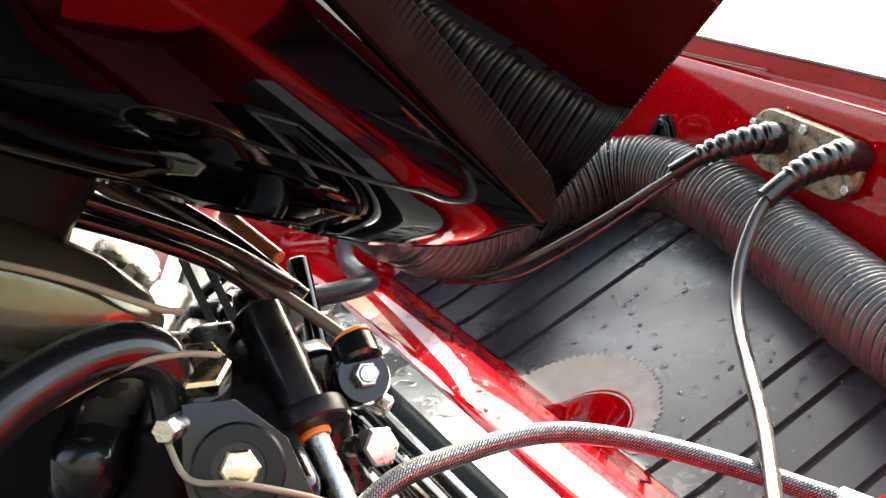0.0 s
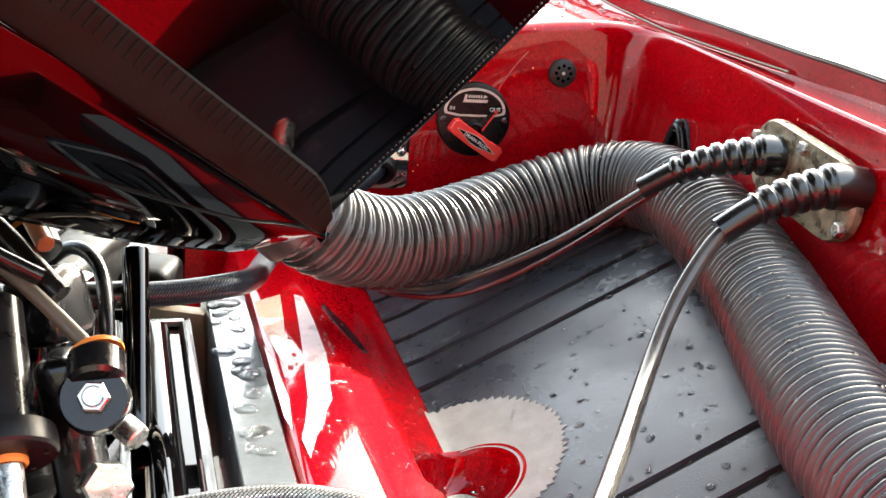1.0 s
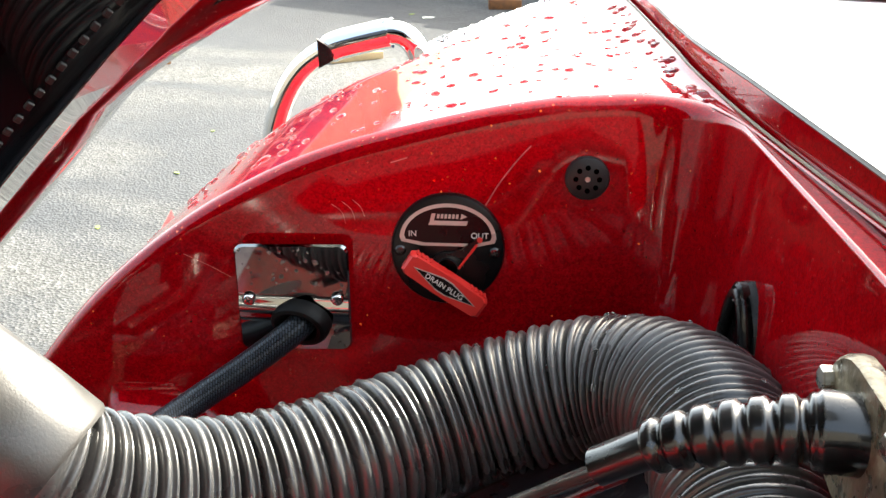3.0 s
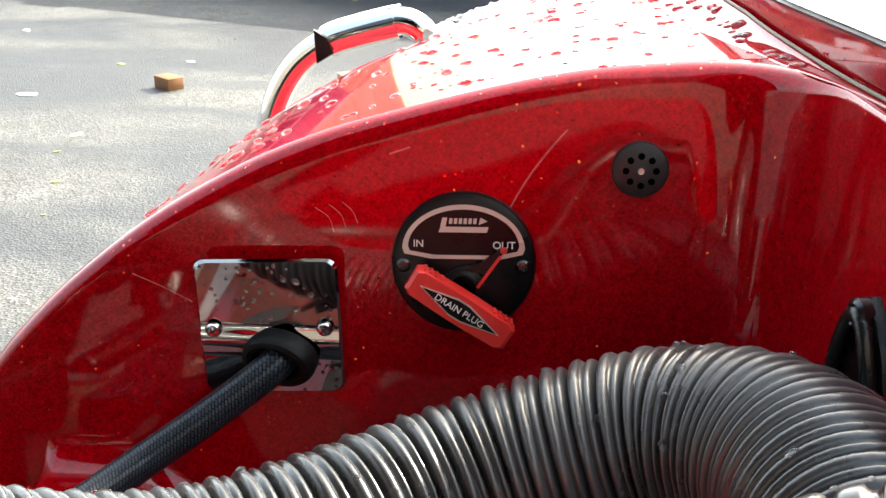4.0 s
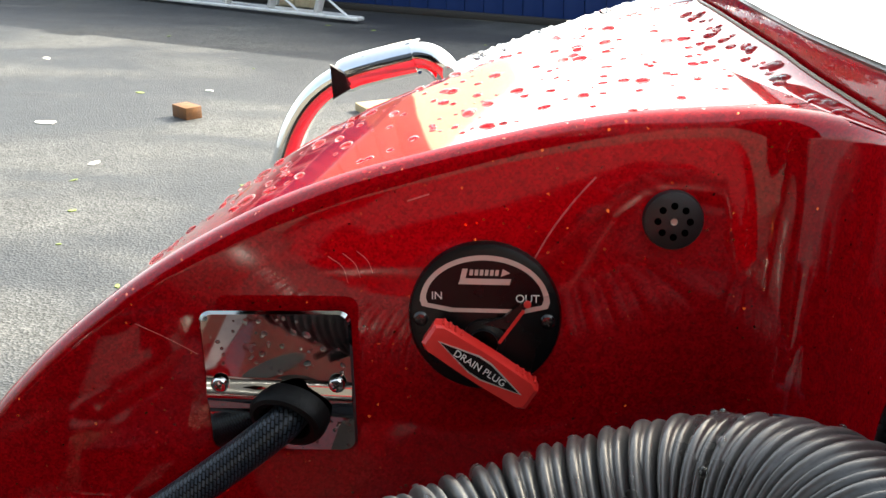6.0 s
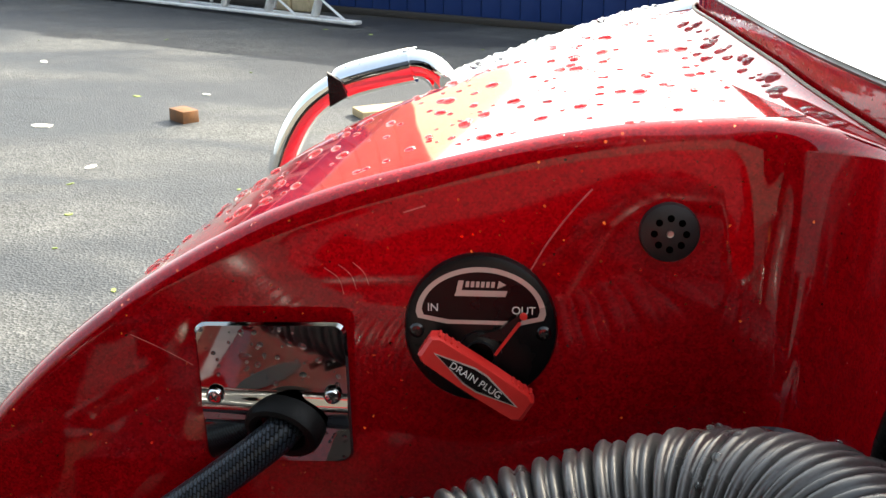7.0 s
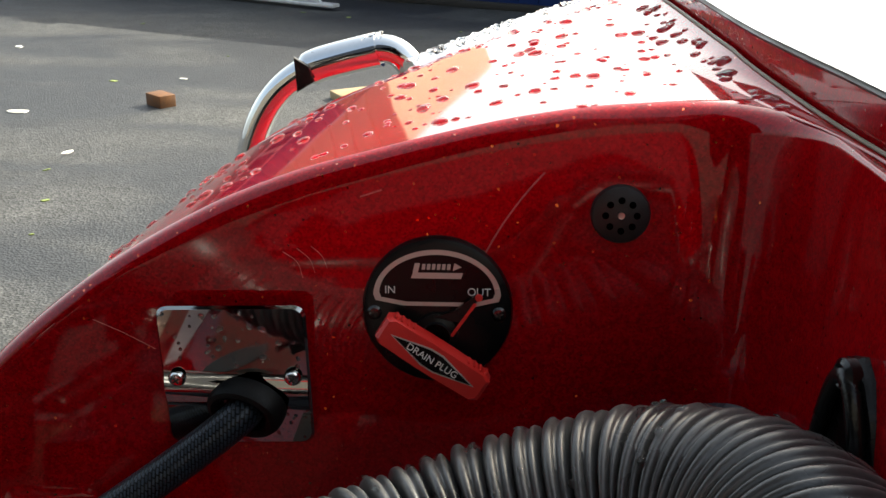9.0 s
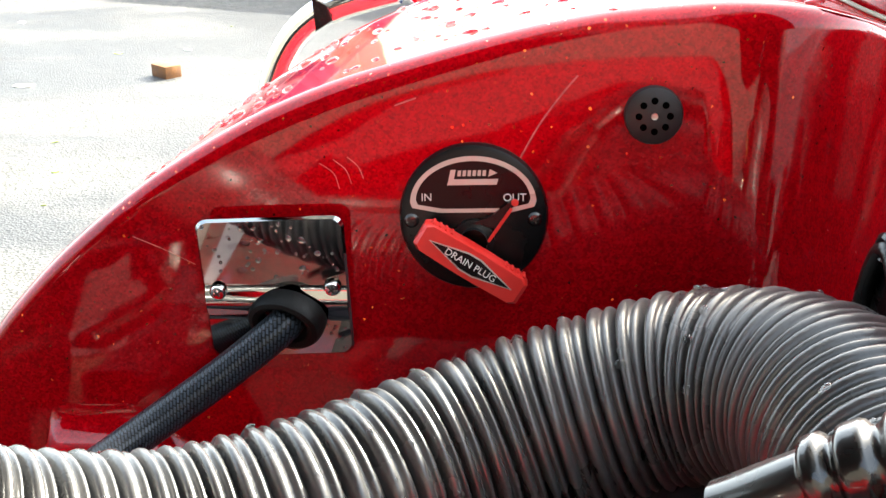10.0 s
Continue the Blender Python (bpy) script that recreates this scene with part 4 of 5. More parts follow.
STEEL_TUBE = mat("grey_sheathed_tube", (0.05, 0.049, 0.045), 0.16, vary=0.3, scale=60, coat=0.3)
RED_WIRE = mat("dark_red_sheath", (0.075, 0.001, 0.002), 0.3, vary=0.2)
control_hose([(0.840, 1.164, 1.022), (0.8284, 1.1726, 1.0112), (0.812, 1.190, 0.991), (0.790, 1.213, 0.963), (0.7613, 1.234, 0.933), (0.7211, 1.247, 0.9045), (0.687, 1.248, 0.888), (0.655, 1.262, 0.870), (0.61, 1.275, 0.862)], 0.0042,
             "thin grey control hose running under the big hose")
control_hose([(0.862, 1.035, 1.030), (0.844, 1.031, 1.010), (0.824, 1.016, 0.984), (0.807, 0.996, 0.960), (0.790, 0.965, 0.940), (0.77, 0.92, 0.928), (0.745, 0.86, 0.920), (0.71, 0.78, 0.912), (0.66, 0.68, 0.90)], 0.0068,
             "thin grey control hose bending down over the mat")

tagged(part("cable", Geo().sweep([(0.835, 1.166, 1.010), (0.815, 1.185, 0.985), (0.790, 1.206, 0.954), (0.7613, 1.226, 0.923), (0.7211, 1.238, 0.893), (0.68, 1.235, 0.876), (0.640, 1.245, 0.866), (0.60, 1.27, 0.86)], 0.0024, 10, step=0.006), RED_WIRE),
       "thin dark red cable beside the control hose", "cable", "motor cables")

# ---- fittings on the port wall ----
# drain valve
valve = thing("drain_valve", "round black drain valve plate with a red tee handle", "valve")
VM = side_frame(0.7035, 0.9885)
part("faceplate", Geo().lathe([(0.0425, 0), (0.0425, 0.003), (0.0415, 0.0055), (0.0385, 0.0068), (0, 0.0068)], VM, 56), BLACK_PLASTIC, valve)
arc_o = [(0.0358 * math.cos(a), 0.0085 + 0.0275 * math.sin(a)) for a in np.linspace(0.05, math.pi - 0.05, 40)]
chord_o = [(-0.0345, 0.0065), (-0.019, 0.0035), (0.022, 0.0035), (0.0345, 0.0065)]
outer = arc_o + chord_o
cx, cy = 0.0, 0.018
inner = [(cx + (x - cx) * 0.905, cy + (y - cy) * 0.84) for x, y in outer]
frame_rows = [[VM @ Vector((x, y, 0.0074)) for x, y in outer + outer[:1]], [VM @ Vector((x, y, 0.0074)) for x, y in inner + inner[:1]]]
part("dial_face", Geo().prism(outer, 0.0004, VM @ pose(0, 0, 0.0067)), LABEL_BLACK, valve)
part("dial_border", Geo().grid(frame_rows, flip=False), LABEL_SILVER, valve, "silver half-moon border")
part("lettering", text_geo("IN", 0.0062, VM @ pose(-0.0262, 0.0125, 0.0076)), LABEL_WHITE, valve)
part("lettering", text_geo("OUT", 0.0062, VM @ pose(0.0235, 0.0118, 0.0076)), LABEL_WHITE, valve)
part("mark", Geo().prism([(-0.0145, 0.0195), (0.0135, 0.0195), (0.0145, 0.0228), (-0.0132, 0.0228)], 0.0003, VM @ pose(0, 0, 0.0073)), LABEL_SILVER, valve)
for i in range(6):
    x = -0.0085 + 0.0028 * i
    part("mark", Geo().prism([(x, 0.0246), (x + 0.0019, 0.0246), (x + 0.0023, 0.0278), (x + 0.0004, 0.0278)], 0.0003, VM @ pose(0, 0, 0.0073)), LABEL_SILVER, valve)
part("mark", Geo().prism([(-0.0135, 0.0228), (-0.0105, 0.0228), (-0.0093, 0.0282), (-0.0122, 0.0282)], 0.0003, VM @ pose(0, 0, 0.0073)), LABEL_SILVER, valve)
part("mark", Geo().prism([(0.0088, 0.0240), (0.0138, 0.0262), (0.0098, 0.0284)], 0.0003, VM @ pose(0, 0, 0.0073)), LABEL_SILVER, valve)
for x in (-0.0352, 0.0348):
    sm = VM @ pose(x, -0.001, 0.0062)
    scr = part("screw", Geo().lathe([(0.0042, 0), (0.0042, 0.0008), (0.003, 0.0022), (0, 0.0027)], sm, 20), BLACK_METAL, valve)
    for a in (20, 110):
        part("slot", Geo().box(0.0042, 0.0008, 0.0006, sm @ pose(0, 0, 0.0026, 0, 0, a)), GROOVE_DARK, scr)
AX = 32.7
hub = VM @ pose(0.0, -0.012, 0)
part("hub", Geo().lathe([(0.012, 0.006), (0.012, 0.011), (0.008, 0.0125), (0.008, 0.0175)], hub, 24), BLACK_PLASTIC, valve)
part("pointer", Geo().prism([(0.012, -0.005), (0.0235, 0.0085), (0.0243, 0.0105), (0.022, 0.0115), (0.0195, 0.0095), (0.010, 0.002), (-0.002, -0.002)], 0.0035, VM @ pose(0, 0, 0.0085), 0.0008), BLACK_PLASTIC, valve)
part("pointer_line", Geo().prism([(0.0075, -0.012), (0.0092, -0.0128), (0.0225, 0.0062), (0.021, 0.0072)], 0.0006, VM @ pose(0, 0, 0.0119)), RED_PLASTIC, valve, "red pointer line")
part("pointer_tip", Geo().lathe([(0.0021, 0), (0.0021, 0.001), (0, 0.0016)], VM @ pose(0.0236, 0.0102, 0.0119), 16), RED_PLASTIC, valve, "red tip")
TM = VM @ pose(-0.0012, -0.0210, 0.0165, 0, 0, -AX)
half = [(-0.0335, -0.0062), (-0.0300, -0.0085), (-0.006, -0.0092), (0.006, -0.0092), (0.0300, -0.0085), (0.0335, -0.0062), (0.0335, 0.0062), (0.0300, 0.0085), (0.006, 0.0092), (-0.006, 0.0092), (-0.0300, 0.0085), (-0.0335, 0.0062)]
bar = part("tee_handle", Geo().prism(half, 0.0125, TM, 0.0022), RED_PLASTIC, valve, "red plastic tee handle")
for s in (-1, 1):
    for i in range(4):
        part("grip_rib", Geo().box(0.0018, 0.0022, 0.009, TM @ pose(s * 0.0235 + (i - 1.5) * 0.0038, 0.0088, 0.0058), 0.0006), RED_PLASTIC, bar)
lab_o = [(-0.027, 0.0002), (-0.004, -0.0058), (0.004, -0.0058), (0.027, -0.0002), (0.004, 0.0058), (-0.004, 0.0058)]
part("label_border", Geo().prism(lab_o, 0.0003, TM @ pose(0, 0, 0.01255)), LABEL_SILVER, bar, "silver label border")
part("label_face", Geo().prism([(x * 0.93, y * 0.84) for x, y in lab_o], 0.0003, TM @ pose(0, 0, 0.0129)), LABEL_BLACK, bar, "black label")
part("lettering", text_geo("DRAIN PLUG", 0.0056, TM @ pose(0, 0, 0.0135)), LABEL_WHITE, bar)

# overflow vent
vent = thing("drain_vent", "round black plastic vent with nine holes", "vent")
NM = side_frame(0.803, 1.0445)
HOLE_BLACK = mat("hole_black", (0.0006, 0.0006, 0.0006), 0.9, vary=0.2, specular=0.02)
VENT_GREY = mat("dark_grey_plastic", (0.011, 0.0115, 0.0125), 0.5, vary=0.3, bump=0.0002, bump_scale=800)
part("cap", Geo().lathe([(0.0163, 0), (0.0163, 0.002), (0.0155, 0.0045), (0.011, 0.0062), (0, 0.0066)], NM, 40), VENT_GREY, vent)
for i in range(9):
    a = 2 * math.pi * i / 8
    x, y = (0.0, 0.0) if i == 8 else (0.0085 * math.cos(a), 0.0085 * math.sin(a))
    part("hole", Geo().lathe([(0.0020, 0.0064 if i == 8 else 0.0058), (0.0019, 0.0070 if i == 8 else 0.0069), (0.0017, 0.0067), (0, 0.0066)], NM @ pose(x, y, 0), 14), STEEL if i == 8 else HOLE_BLACK, vent)

# rigging plate with the braided loom
MATT_RUBBER = mat("matt_black_rubber", (0.004, 0.004, 0.0042), 0.55, vary=0.3, specular=0.2, bump=0.0002, bump_scale=700)
plate = thing("cover_plate", "square polished stainless cover plate with rubber grommet, wet", "cover plate")
PM = side_frame(0.5892, 0.9490) @ pose(0, 0, 0.009, 8.0, 1.5, 1.0)


def rounded(w, h, r, n=6):
    o = []
    for sx, sy, a0 in ((1, 1, 0), (-1, 1, 90), (-1, -1, 180), (1, -1, 270)):
        o += [(sx * (w / 2 - r) + r * math.cos(radians(a0 + 90 * i / n)), sy * (h / 2 - r) + r * math.sin(radians(a0 + 90 * i / n))) for i in range(n + 1)]
    return o


DULL_CHROME = mat("wet_stainless", (0.36, 0.36, 0.35), 0.04, 1.0, vary=0.12, rough_vary=0.02)
part("plate", Geo().prism(rounded(0.0852, 0.0885, 0.007), 0.0022, PM, 0.0019), DULL_CHROME, plate)
ridge_rows = []
for i in range(41):
    u = -0.0412 + 0.0824 * i / 40
    row = []
    for j in range(21):
        w = -1.0 + 2.0 * j / 20
        mid = -0.0085 - 0.05 * u
        row.append(PM @ Vector((u, mid + 0.0115 * w, 0.00225 + 0.0030 * (0.5 + 0.5 * math.cos(math.pi * w)))))
    ridge_rows.append(row)
part("stamped_ridge", Geo().grid(ridge_rows, flip=True), DULL_CHROME, plate, "raised polished ridge across the plate", sharp=75)
for x in (-0.0335, 0.033):
    sm = PM @ pose(x, 0.0005, 0.0042)
    scr = part("screw", Geo().lathe([(0.005, 0), (0.005, 0.0006), (0.0038, 0.0024), (0, 0.0032)], sm, 24), CHROME, plate)
    for a in (35, 125):
        part("slot", Geo().box(0.0044, 0.0009, 0.0008, sm @ pose(0, 0, 0.003, 0, 0, a)), GROOVE_DARK, scr)
GM = PM @ pose(0.004, -0.0190, 0.0095, 16, -18, 0) @ Matrix.Diagonal((1.15, 0.92, 1.0, 1.0))
part("grommet", Geo().lathe([(0.0200, -0.010), (0.0205, -0.004), (0.0202, 0.0), (0.0190, 0.0026), (0.0165, 0.0036), (0.0138, 0.0024), (0.0122, -0.001), (0.0118, -0.008)], GM, 40), MATT_RUBBER, plate, "black rubber grommet")
loom = thing("wire_loom", "black braided wire loom leaving the cover plate", "wire loom")
part("sleeve", Geo().sweep([PM @ Vector((0.008, -0.016, -0.004)), PM @ Vector((0.002, -0.0205, 0.012)), Vector((0.560, 1.430, 0.905)), Vector((0.524, 1.402, 0.884)), Vector((0.499, 1.350, 0.877)), Vector((0.486, 1.26, 0.888)),
                                            Vector((0.482, 1.18, 0.905)), Vector((0.468, 1.112, 0.925)), Vector((0.42, 1.088, 0.925)), Vector((0.34, 1.07, 0.925)), Vector((0.26, 1.05, 0.93))], 0.0105, 24, step=0.005), BLACK_BRAID, loom)
part("heat_shrink", Geo().sweep([Vector((0.40, 1.0835, 0.925)), Vector((0.37, 1.0765, 0.925)), Vector((0.34, 1.07, 0.925))], 0.0118, 20, step=0.005), BLACK_RUBBER, loom)

# ---- grab handle on the outer deck ----
grab = thing("grab_handle", "bent polished stainless grab handle at the stern corner, wet", "grab handle")
H = [(0.404, 2.02, 0.83), (0.405, 2.02, 0.885), (0.412, 2.02, 0.925), (0.428, 2.02, 0.964), (0.450, 2.02, 0.993), (0.481, 2.02, 1.014), (0.522, 2.02, 1.027), (0.557, 2.02, 1.036), (0.578, 2.02, 1.028), (0.589, 2.02, 1.006), (0.593, 2.02, 0.96), (0.595, 2.02, 0.90)]
part("tube", Geo().sweep(H, 0.0142, 28, step=0.005), CHROME, grab)
part("grip", Geo().sweep([(0.474, 2.02, 1.0105), (0.492, 2.02, 1.0188), (0.522, 2.02, 1.0275), (0.554, 2.02, 1.0355)], lambda s: 0.0176 if s > 0.004 else 0.0150, 28, step=0.004), CHROME, grab, "thicker polished grip")
wedge = frame_of((0.4760, 2.0035, 1.0135), (0, -1, 0), (0.92, 0, 0.38)) @ Matrix.Diagonal((0.7, 0.8, 1.0, 1.0))
part("collar", Geo().prism([(-0.016, -0.021), (0.014, -0.017), (0.016, 0.004), (0.001, 0.021)], 0.004, wedge, 0.001), BLACK_RUBBER, grab, "black rubber wedge at the grip's end")
for x, y, z in ((0.404, 2.02, 0.845), (0.595, 2.02, 0.905)):
    part("foot", Geo().lathe([(0.028, 0), (0.028, 0.003), (0.018, 0.006), (0.014, 0.008)], pose(x, y, z), 24), CHROME, grab)


STRIP_DARK = mat("dark_trim_slot", (0.009, 0.0068, 0.0055), 0.5, vary=0.2, specular=0.04)

# ---- outboard motor, tilted forward over the well ----
motor = thing("outboard_motor", "glossy black outboard motor cowl tilted up over the well", "outboard motor")
CA, CB = Vector((-0.625, -0.481, 0.615)).normalized(), Vector((0.623, 0.167, 0.764)).normalized()
CN = CA.cross(CB).normalized()
C_O = Vector((0.552, 0.868, 1.065))


def cowl(a, b, n=0.0):
    """a back along the cowl's lower edge, b up its front edge, n inward to port."""
    return C_O + CA * a + CB * b + CN * n


# the pan's lower edge, by the place along the band above it: back, up and inward
PAN_A = [(0.0, -0.002), (0.012, 0.008), (0.037, 0.008), (0.065, 0.012), (0.107, 0.035), (0.15, 0.0625), (0.20, 0.12), (0.25, 0.178), (0.30, 0.2365), (0.348, 0.2925), (0.40, 0.3525), (0.47, 0.434), (0.70, 0.70)]
PAN_B = [(0.0, -0.009), (0.012, -0.012), (0.037, -0.029), (0.065, -0.053), (0.107, -0.0766), (0.15, -0.099), (0.20, -0.1185), (0.25, -0.1355), (0.30, -0.1535), (0.348, -0.170), (0.40, -0.186), (0.47, -0.2055), (0.70, -0.20)]
PAN_IN = [(0.0, 0.002), (0.012, 0.004), (0.037, 0.020), (0.065, 0.040), (0.107, 0.060), (0.15, 0.080), (0.70, 0.085)]


def band_low(a):
    return -0.007 - 0.025 * min(a, 0.4)


BAND_TOP = 0.0215


def band_top(a):
    """The band narrows to the tip."""
    return BAND_TOP - 0.014 * max(0.0, 1.0 - (a - 0.010) / 0.035) ** 2


rows = []
for i in range(61):
    a = 0.70 * i / 60
    up, inner = band_low(a) - 0.001, lerp_table(PAN_IN, a)
    rim = cowl(a, up, 0.001)
    foot = cowl(lerp_table(PAN_A, a), lerp_table(PAN_B, a), inner)
    out = (CA.cross(foot - rim)).normalized()
    out = out if out.dot(CN) < 0 else -out
    row = [cowl(a, up + 0.012, 0.014)]
    for q in range(13):
        t = q / 12
        row.append(rim.lerp(foot, t) + out * (0.16 * (foot - rim).length * math.sin(math.pi * t) * (1.0 - 0.35 * t)))
    for q in range(1, 9):
        t = q / 8
        row.append(foot + CN * (0.40 * t) + CA * (0.03 * t) - CB * (0.012 * math.sin(math.pi * t)))
    rows.append(row)
part("lower_pan", Geo().grid(rows), PAN_BLACK, motor, "glossy black lower cowl pan", sharp=70)
front = []
for q in range(9):
    front.append([cowl(0.0 - 0.012 * math.sin(math.pi * q / 8), -0.004 - 0.004 * t, 0.001 + 0.44 * q / 8) for t in range(3)])
part("lower_pan", Geo().grid(front), BLACK_GLOSS, motor)

# ribbed band between the pan and the top cowl
band = []
for i in range(151):
    a = 0.010 + 0.69 * i / 150
    lo, hi = band_low(a), band_top(a)
    band.append([cowl(a, lo - 0.003, 0.004), cowl(a, lo, -0.003), cowl(a, lo + 0.004, -0.0045), cowl(a, hi - 0.0025, -0.0035), cowl(a, hi, 0.001)])
part("seal_band", Geo().grid(band), STRIP, motor, "brown-grey ribbed seal band", sharp=40)
for i in range(102):
    a = 0.022 + 0.0066 * i
    ribs = Geo().box(0.0016, 0.013, 0.0012, frame_of(cowl(a, band_top(a) - 0.0087, -0.0040), -CN, CA), 0.0003, 1)
    part("band_rib", ribs, STRIP_DARK, motor)


def edge_a(b):
    """The front edge leans forward as it rises."""
    return sum(lerp_table([(0, 0.010), (0.05, 0.005), (0.1, -0.001), (0.15, -0.005), (0.20, -0.009), (0.25, -0.012), (0.29, -0.016), (0.33, -0.026), (0.38, -0.045), (0.5, -0.09)], b + d) for d in (-0.02, 0, 0.02)) / 3


def skin(a, b):
    """How far the top cowl's side lies inward: it bows, and leans out as it rises."""
    bow = 0.02 * math.sin(math.pi * min(max(b, 0.0) / 0.5, 1.0)) * math.sin(math.pi * min(max(a - 0.01, 0.0) / 0.7, 1.0))
    return 0.05 * max(a, 0.0) * min(max(b - 0.02, 0.0) / 0.1, 1.0) - 0.07 * max(b - 0.02, 0.0) - bow


# top cowl: starboard side, rounded front edge, front
rows = []
for i in range(36):
    b = 0.004 + 0.509 * i / 35
    row, edge = [], edge_a(b) + 0.06 * max(b - 0.02, 0.0)
    for j in range(22):
        a = 0.70 - (0.696 - edge) * j / 21
        row.append(cowl(a, b, skin(a, b)))
    side = skin(edge + 0.004, b)
    for j in range(1, 7):
        an = math.radians(15 * j)
        row.append(cowl(edge + 0.004 - 0.007 * math.sin(an), b, side + 0.008 - 0.008 * math.cos(an)))
    for j in range(1, 17):
        swell = 1.0 + 0.45 * min(max((b - 0.24) / 0.05, 0.0), 1.0)
        row.append(cowl(edge - 0.003 - swell * lerp_table([(0.0, 0.0), (0.08, 0.040), (0.14, 0.058), (0.25, 0.068), (0.51, 0.070)], 0.504 * j / 16), b, side + 0.008 + 0.504 * j / 16))
    rows.append(row)
part("top_cowl", Geo().grid(rows, flip=True), BLACK_GLOSS, motor, "glossy black top cowl", sharp=70)
part("top_cowl", Geo().grid([[cowl(-0.085 + 0.785 * i / 6, 0.5125 + 0.02 * math.sin(math.pi * i / 6), 0.512 * j / 6) for j in range(7)] for i in range(7)]), BLACK_GLOSS, motor)
part("top_cowl", Geo().grid([[cowl(0.70, b, 0.512 * j / 3) for j in range(4)] for b in (-0.17, 0.0, 0.2, 0.512)]), BLACK_GLOSS, motor)
part("top_cowl", Geo().grid([[cowl(edge_a(b) + (0.70 - edge_a(b)) * i / 5, b, 0.512) for i in range(6)] for b in (-0.01, 0.2, 0.512)]), BLACK_GLOSS, motor)
EDGE_GREY = mat("grey_edge_seal", (0.005, 0.005, 0.005), 0.4, vary=0.3, specular=0.2)
seam = Geo()
for i in range(145):
    b = BAND_TOP + 0.0034 * i
    edge = edge_a(b) + 0.06 * max(b - 0.02, 0.0) + 0.005
    seam.box(0.0016, 0.0018, 0.0007, frame_of(cowl(edge, b, skin(edge, b) - 0.0004), -CN, CA), 0.0003, 1)
part("edge_bead", seam, EDGE_GREY, motor, "beaded seal along the front edge")
em = frame_of(cowl(0.513, -0.077, -0.009), -CN, CA)
part("emblem", Geo().prism([(-0.03, 0.05), (-0.02, -0.012), (0.012, -0.016), (0.03, 0.05)], 0.004, em, 0.001), DIRTY_STEEL, motor, "raised metal emblem frame")
part("emblem", Geo().prism([(-0.024, 0.048), (-0.016, -0.006), (0.009, -0.010), (0.024, 0.048)], 0.001, em @ pose(0, 0, 0.0041)), DARK_CAST, motor)

# swivel bracket, trim rams, link arms
bracket = thing("motor_bracket", "black motor bracket with trim rams and plated nuts", "motor bracket")
part("swivel_arm", Geo().box(0.05, 0.19, 0.06, frame_of((0.315, 0.86, 0.915), (0.1, -0.3, 1), (1, 0.2, 0)), 0.012, 3), BLACK_METAL, bracket)
part("swivel_arm", Geo().box(0.05, 0.26, 0.06, frame_of((0.235, 0.95, 0.915), (0.1, -0.2, 1), (1, -0.35, 0)), 0.02, 3), BLACK_METAL, bracket)
NUT = Vector((0.296, 0.743, 0.947))
nd = Vector((-0.05, -0.85, 0.5)).normalized()
nm = frame_of(NUT, nd)
part("washer", Geo().lathe([(0.031, -0.016), (0.031, -0.010), (0.029, -0.008), (0.018, -0.008)], nm, 36), BLACK_PLASTIC, bracket)
part("hex_nut", Geo().hexnut(0.0135, 0.012, nm @ pose(0, 0, -0.006)).lathe([(0.009, 0.005), (0.009, 0.008), (0, 0.011)], nm, 20), BRASS, bracket, "yellow plated hex nut")
part("lever_plate", Geo().prism([(-0.036, 0.0), (-0.03, -0.03), (0.052, -0.03), (0.034, 0.018), (0.002, 0.046), (-0.034, 0.046)], 0.008, nm @ pose(0, 0, -0.026), 0.0015), BLACK_METAL, bracket, "flat black lever plate")
part("swivel_tube", Geo().rod(NUT - nd * 0.012, NUT - nd * 0.13, 0.03, 28), BLACK_METAL, bracket)
g2 = Vector((0.279, 0.822, 0.978))
part("hex_nut", Geo().hexnut(0.022, 0.014, frame_of(g2, (-0.05, -0.45, 0.9))), BRASS, bracket, "yellow plated hex nut")
part("cap", Geo().lathe([(0.021, -0.03), (0.022, -0.002), (0.019, 0.0), (0.0, 0.0)], frame_of(g2, (-0.05, -0.45, 0.9)), 28), BLACK_METAL, bracket)
part("fitting", Geo().rod((0.254, 0.770, 0.966), (0.268, 0.790, 0.960), 0.0085, 14), STEEL, bracket, "worn steel fitting")
part("fitting", Geo().hexnut(0.009, 0.008, frame_of((0.254, 0.770, 0.966), (-0.5, -0.8, 0.25))), STEEL, bracket)


def ram(a, b, rod_end, r):
    a, b, rod_end = Vector(a), Vector(b), Vector(rod_end)
    t = thing("trim_ram", "black hydraulic trim ram with a steel rod and orange seal", "trim ram", "trim rams")
    part("cylinder", Geo().rod(b, a, r, 32), BLACK_METAL, t)
    gm = frame_of(a, rod_end - a)
    gland = part("gland", Geo().lathe([(0, -0.012), (r * 1.50, -0.012), (r * 1.54, -0.008), (r * 1.54, 0.002), (r * 1.46, 0.004), (r * 0.62, 0.005), (r * 0.6, 0.0)], gm, 36), BLACK_PLASTIC, t)
    for i in range(6):
        an = 2 * math.pi * i / 6
        part("pin_hole", Geo().lathe([(0.0018, 0.0050), (0, 0.0052)], gm @ pose(1.15 * r * math.cos(an), 1.15 * r * math.sin(an), 0), 10), GROOVE_DARK, gland)
    part("seal", Geo().lathe([(r * 0.62, 0.003), (r * 0.62, 0.0075), (r * 0.54, 0.0095), (r * 0.5, 0.006)], gm, 32), ORANGE, t, "orange rod seal")
    part("rod", Geo().rod(a, rod_end, r * 0.46, 28), STEEL, t, "bright steel rod")


